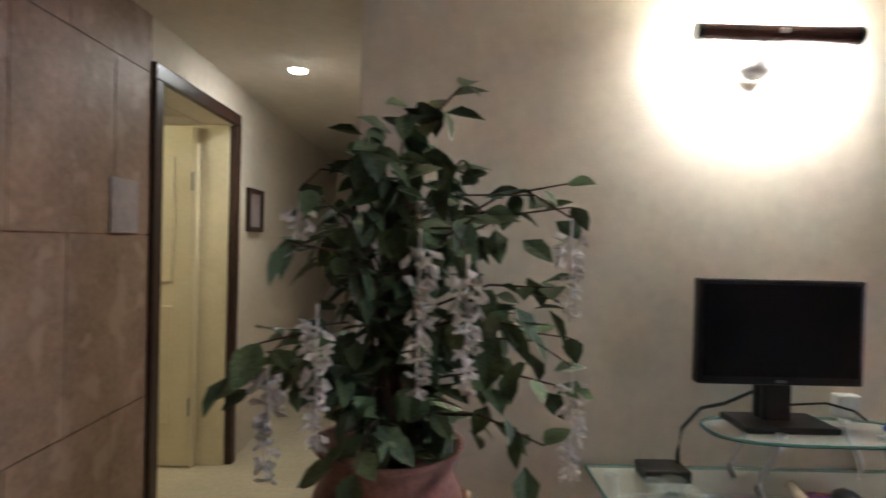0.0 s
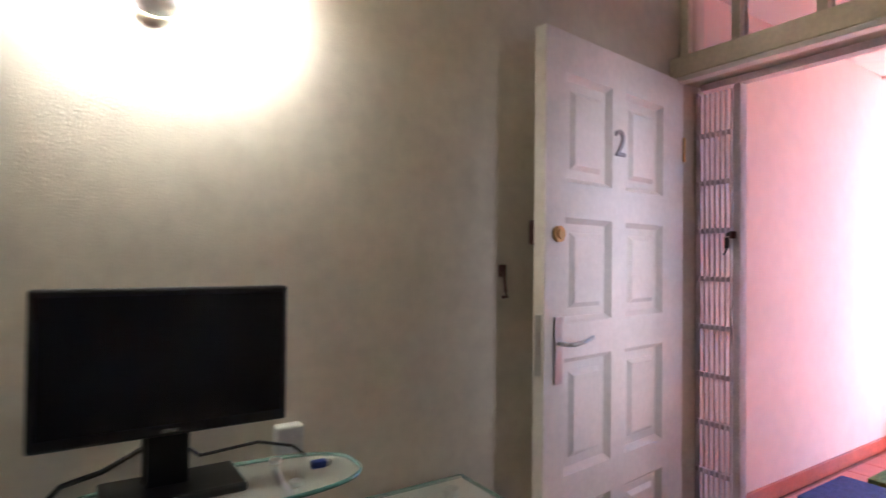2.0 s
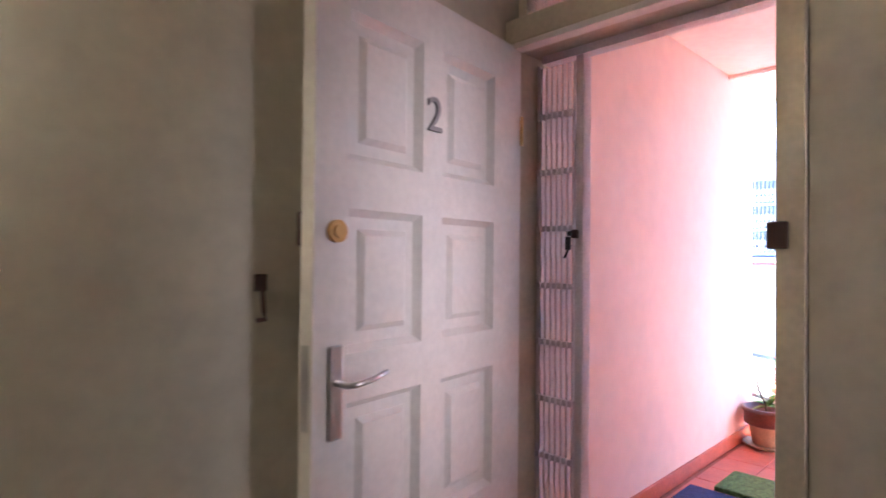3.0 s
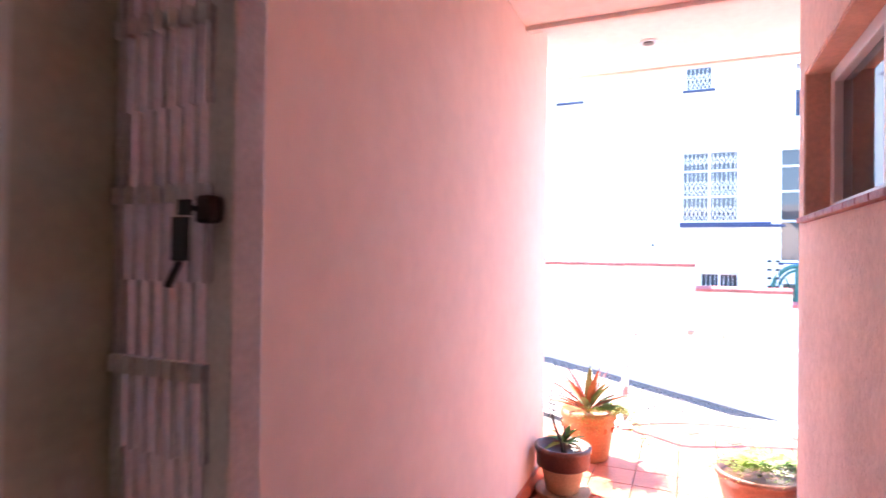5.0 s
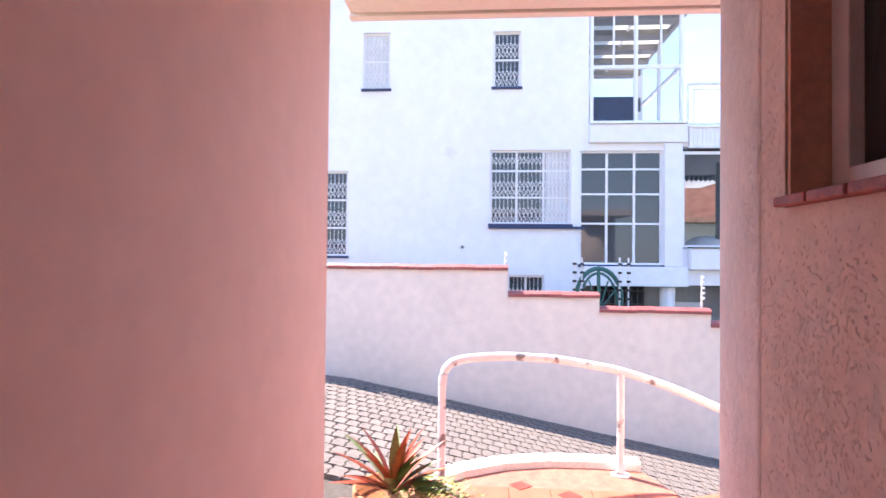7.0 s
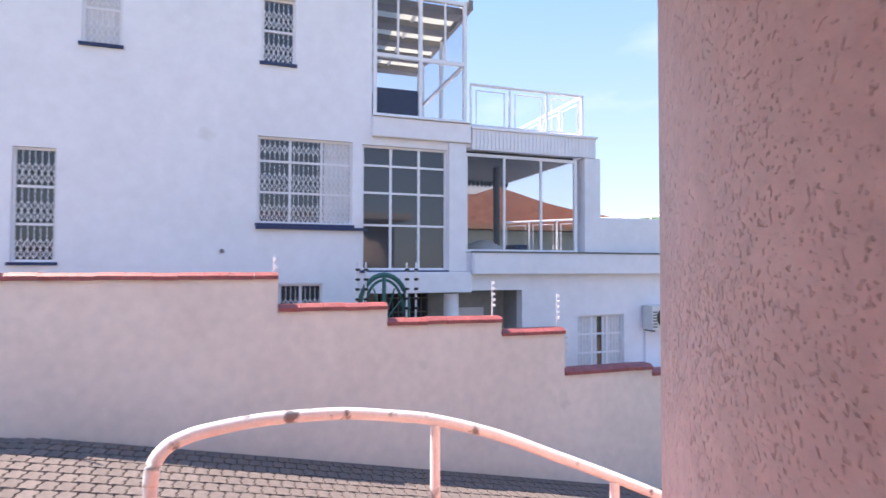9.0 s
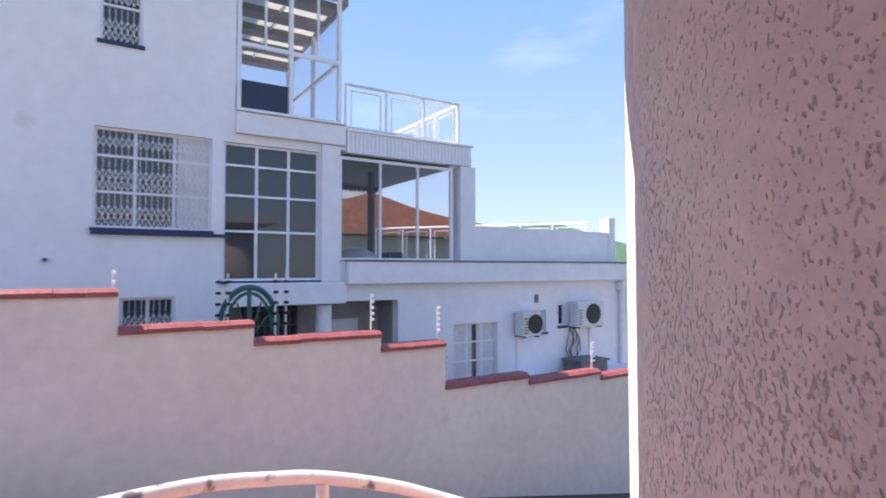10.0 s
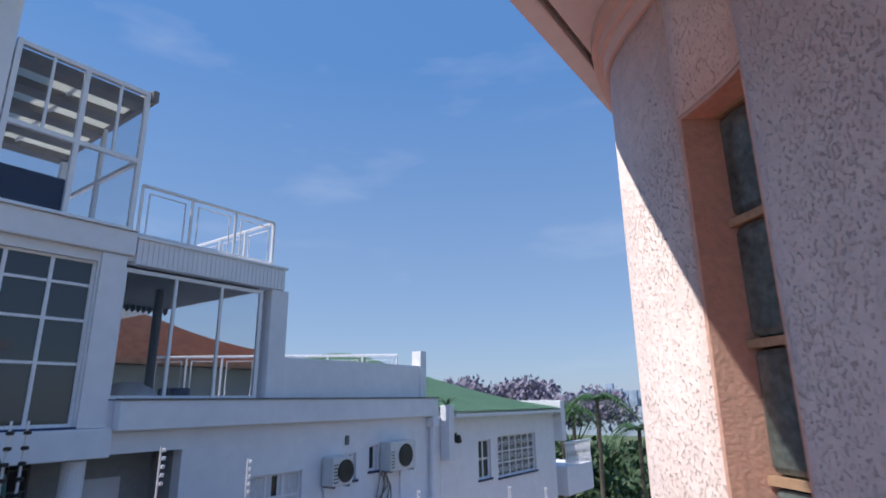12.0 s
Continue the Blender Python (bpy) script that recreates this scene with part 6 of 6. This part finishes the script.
for x, y, zc, r, m in ((24, -33, -3.6, (4, 4, 3), TREE), (20, -38, -5.2, (5, 5, 3.2), TREE), (16, -42, -5.5, (5, 5, 3.0), TREE), (28, -44, -4.0, (6, 6, 3.5), TREE), (13, -46, -4.5, (5, 5, 3), TREE), (23, -27, -4.2, (2.4, 2.4, 2.2), TREE), (18.5, -27.5, -4.5, (1.6, 1.6, 1.4), TREE)):
    tree("dense dark green garden tree", x, y, -9.5, zc, r, m, 2400, 0.30)
for x, y, zc in ((48, -54, 0.6), (44, -58, 1.0), (40, -61, 0.8), (36, -64, 0.2), (52, -52, 0.0)):
    tree("far jacaranda tree in purple bloom greyed by painted haze", x, y, -10, zc, (7, 7, 3.5), JACA, 2600, 0.34)
bm = bmesh.new()
crown(bm, Vector((21, -56, -5.5)), (26, 7, 3.5), 9000, 0.5)
tagged(finish("far_woods", bm, TREE), "band of far dark green woods", "woods", kind="stuff")
tagged(finish("lawn", sheet(10, 26, -40, -21, 6, 6, 0, lambda x, y: -6.6 - 0.05 * (-21 - y)), GRASS), "bright green sloping lawn", "lawn", kind="structure")
tagged(finish("red_roof_low", boxes((13.2, 14.6, -17.5, -13.5, -3.2, -3.05)), COPING, bevel=0.03), "low red tiled lean-to roof", "roof")
car = thing("parked_car", "small white car parked beyond the garden", "car", at=(15.5, -27, -5.3))
bm = boxes((14.4, 16.2, -29.0, -25.0, -6.35, -5.75))
vs = add_box(bm, 14.6, 16.0, -28.3, -26.0, -5.751, -5.25)
for v in vs:
    if v.co.z > -5.5:
        v.co.y = -27.2 + (v.co.y + 27.2) * 0.65
part("body", bm, CAR_WHITE, car, bevel=0.08)
for y in (-28.2, -25.8):
    for x in (14.39, 16.05):
        w = part("wheel", tube([(x, y, -6.3), (x + 0.17, y, -6.3)], 0.32, 18), TYRE, car)
        part("rim", tube([(x - 0.005, y, -6.3), (x + 0.175, y, -6.3)], 0.18, 14), CHROME, w)
part("window_band", boxes((14.62, 15.98, -27.9, -26.5, -5.70, -5.36)), SMOKED, car)
bm = bmesh.new()
for k in range(70):
    a = radians(rnd2.uniform(-80, -66))
    d = rnd2.uniform(2300, 2700)
    w, h = rnd2.uniform(14, 34), rnd2.uniform(24, 70) * (2.2 if k % 17 == 0 else 1)
    x, y = 7 + d * math.cos(a), d * math.sin(a)
    add_box(bm, x - w / 2, x + w / 2, y - 10, y + 10, -30, h - 22)
tagged(finish("far_city", bm, CITY), "far city skyline tinted pale blue for haze", "city", kind="stuff")

# ---- pieces: cladding slabs, porch tiles, pavers ----
k = 0
for j in range(-6, 5):
    for i in range(4):
        y0, z0 = 0.50 * j + 0.05 + (0.25 if i % 2 else 0), 0.005 + i * 0.655
        y1 = min(y0 + 0.496, 2.298)
        if y0 > 2.2:
            continue
        ob = finish("slab", boxes((-0.1375, -0.124, y0, y1, z0, min(z0 + 0.651, 2.615))), TAN_TILE)
        ob.parent = west_clad


def piece_mesh(name, lx, ly, h, material, c=0.004):
    bm = bmesh.new()
    lo = [bm.verts.new((sx * lx / 2, sy * ly / 2, 0)) for sx, sy in ((-1, -1), (1, -1), (1, 1), (-1, 1))]
    mi = [bm.verts.new((v.co.x, v.co.y, h - c)) for v in lo]
    hi = [bm.verts.new((v.co.x - math.copysign(c, v.co.x), v.co.y - math.copysign(c, v.co.y), h)) for v in lo]
    for a, b in ((lo, mi), (mi, hi)):
        for q in range(4):
            bm.faces.new((a[q], a[(q + 1) % 4], b[(q + 1) % 4], b[q]))
    bm.faces.new(hi)
    me = bpy.data.meshes.new(name)
    bm.to_mesh(me)
    bm.free()
    me.materials.append(material)
    return me


def inside_porch(x, y):
    if x < 7.1:
        return 4.19 < x and 0.45 < y < 1.90
    if y > 2.28 or y < 0.15:
        return False
    if y > 1.62:
        return x < 8.28
    pts = EDGE
    for (ax, ay), (bx, by) in zip(pts, pts[1:]):
        if by <= y <= ay:
            return x < ax + (bx - ax) * (ay - y) / (ay - by) - 0.16
    return x < 8.55


tile = piece_mesh("floor_tile", 0.242, 0.242, 0.0115, RED_TILE, 0.002)
insert = piece_mesh("insert_tile", 0.10, 0.10, 0.0030, DARK_TILE, 0.001)
for i in range(20):
    for j in range(9):
        x, y = 4.31 + 0.246 * i, 0.33 + 0.246 * j - 0.055
        if all(inside_porch(x + dx, y + dy) for dx in (-0.12, 0.12) for dy in (-0.12, 0.12)) or inside_porch(x, y) and x < 7.0:
            ob = new("floor_tile", tile)
            ob.parent = porch_slab
            ob.location = (x, y, -0.0115)
for x, y in ((8.39, 1.06), (8.27, 0.78), (8.16, 0.72), (8.14, 0.55), (8.05, 0.47), (8.0, 0.32)):
    ob = new("insert_tile", insert)
    ob.parent = porch_slab
    ob.location, ob.rotation_euler = (x, y, 0.001), (0, 0, radians(38))

# interlocking pavers: near ones as pieces, the rest joined
def paver_outline():
    return [(-0.10, -0.052), (-0.05, -0.066), (0.0, -0.046), (0.05, -0.066), (0.10, -0.052), (0.114, 0.0), (0.10, 0.052), (0.05, 0.038), (0.0, 0.058), (-0.05, 0.038), (-0.10, 0.052), (-0.086, 0.0)]


me = bpy.data.meshes.new("paver")
bm = bmesh.new()
O = paver_outline()
lo = [bm.verts.new((x * 0.97, y * 0.95, -0.05)) for x, y in O]
hi = [bm.verts.new((x * 0.96, y * 0.93, 0.0)) for x, y in O]
bm.faces.new(hi)
for q in range(12):
    bm.faces.new((lo[q], lo[(q + 1) % 12], hi[(q + 1) % 12], hi[q]))
bm.to_mesh(me)
bm.free()
me.materials.append(PAVER)
near, rest_v, rest_f = 0, [], []
TILT = Euler((math.atan(0.19), math.atan(0.095), 0)).to_matrix().to_4x4()
for i in range(19):
    for j in range(100):
        x, y = 8.05 + i * 0.2215, -3.2 + j * 0.1085
        if x > 12.2 or (x < 8.95 and y < 1.6) or (x < 8.3 and y < 2.4):
            continue
        x2, y2 = x, y + (0.054 if i % 2 else 0)
        z = ground_z(x2, y2) + 0.004 + rnd2.uniform(-0.002, 0.002)
        if 9.0 < x < 12.2 and 1.6 < y < 3.8 and near < 300:
            ob = new("paver", me)
            ob.parent = drive
            ob.matrix_basis = Matrix.Translation((x2, y2, z)) @ TILT
            near += 1
        else:
            b = len(rest_v)
            for h in (-0.05, 0.0):
                for px_, py_ in O:
                    rest_v.append(tuple(Matrix.Translation((x2, y2, z)) @ TILT @ Vector((px_ * 0.96, py_ * 0.93, h))))
            rest_f.append([b + 12 + q for q in range(12)])
            rest_f += [[b + q, b + (q + 1) % 12, b + 12 + (q + 1) % 12, b + 12 + q] for q in range(12)]
rm = bpy.data.meshes.new("paving")
rm.from_pydata(rest_v, [], rest_f)
rm.materials.append(PAVER)
rest = new("paving", rm)
rest.parent = drive
tagged(rest, "joined pavers of the driveway", kind="stuff")
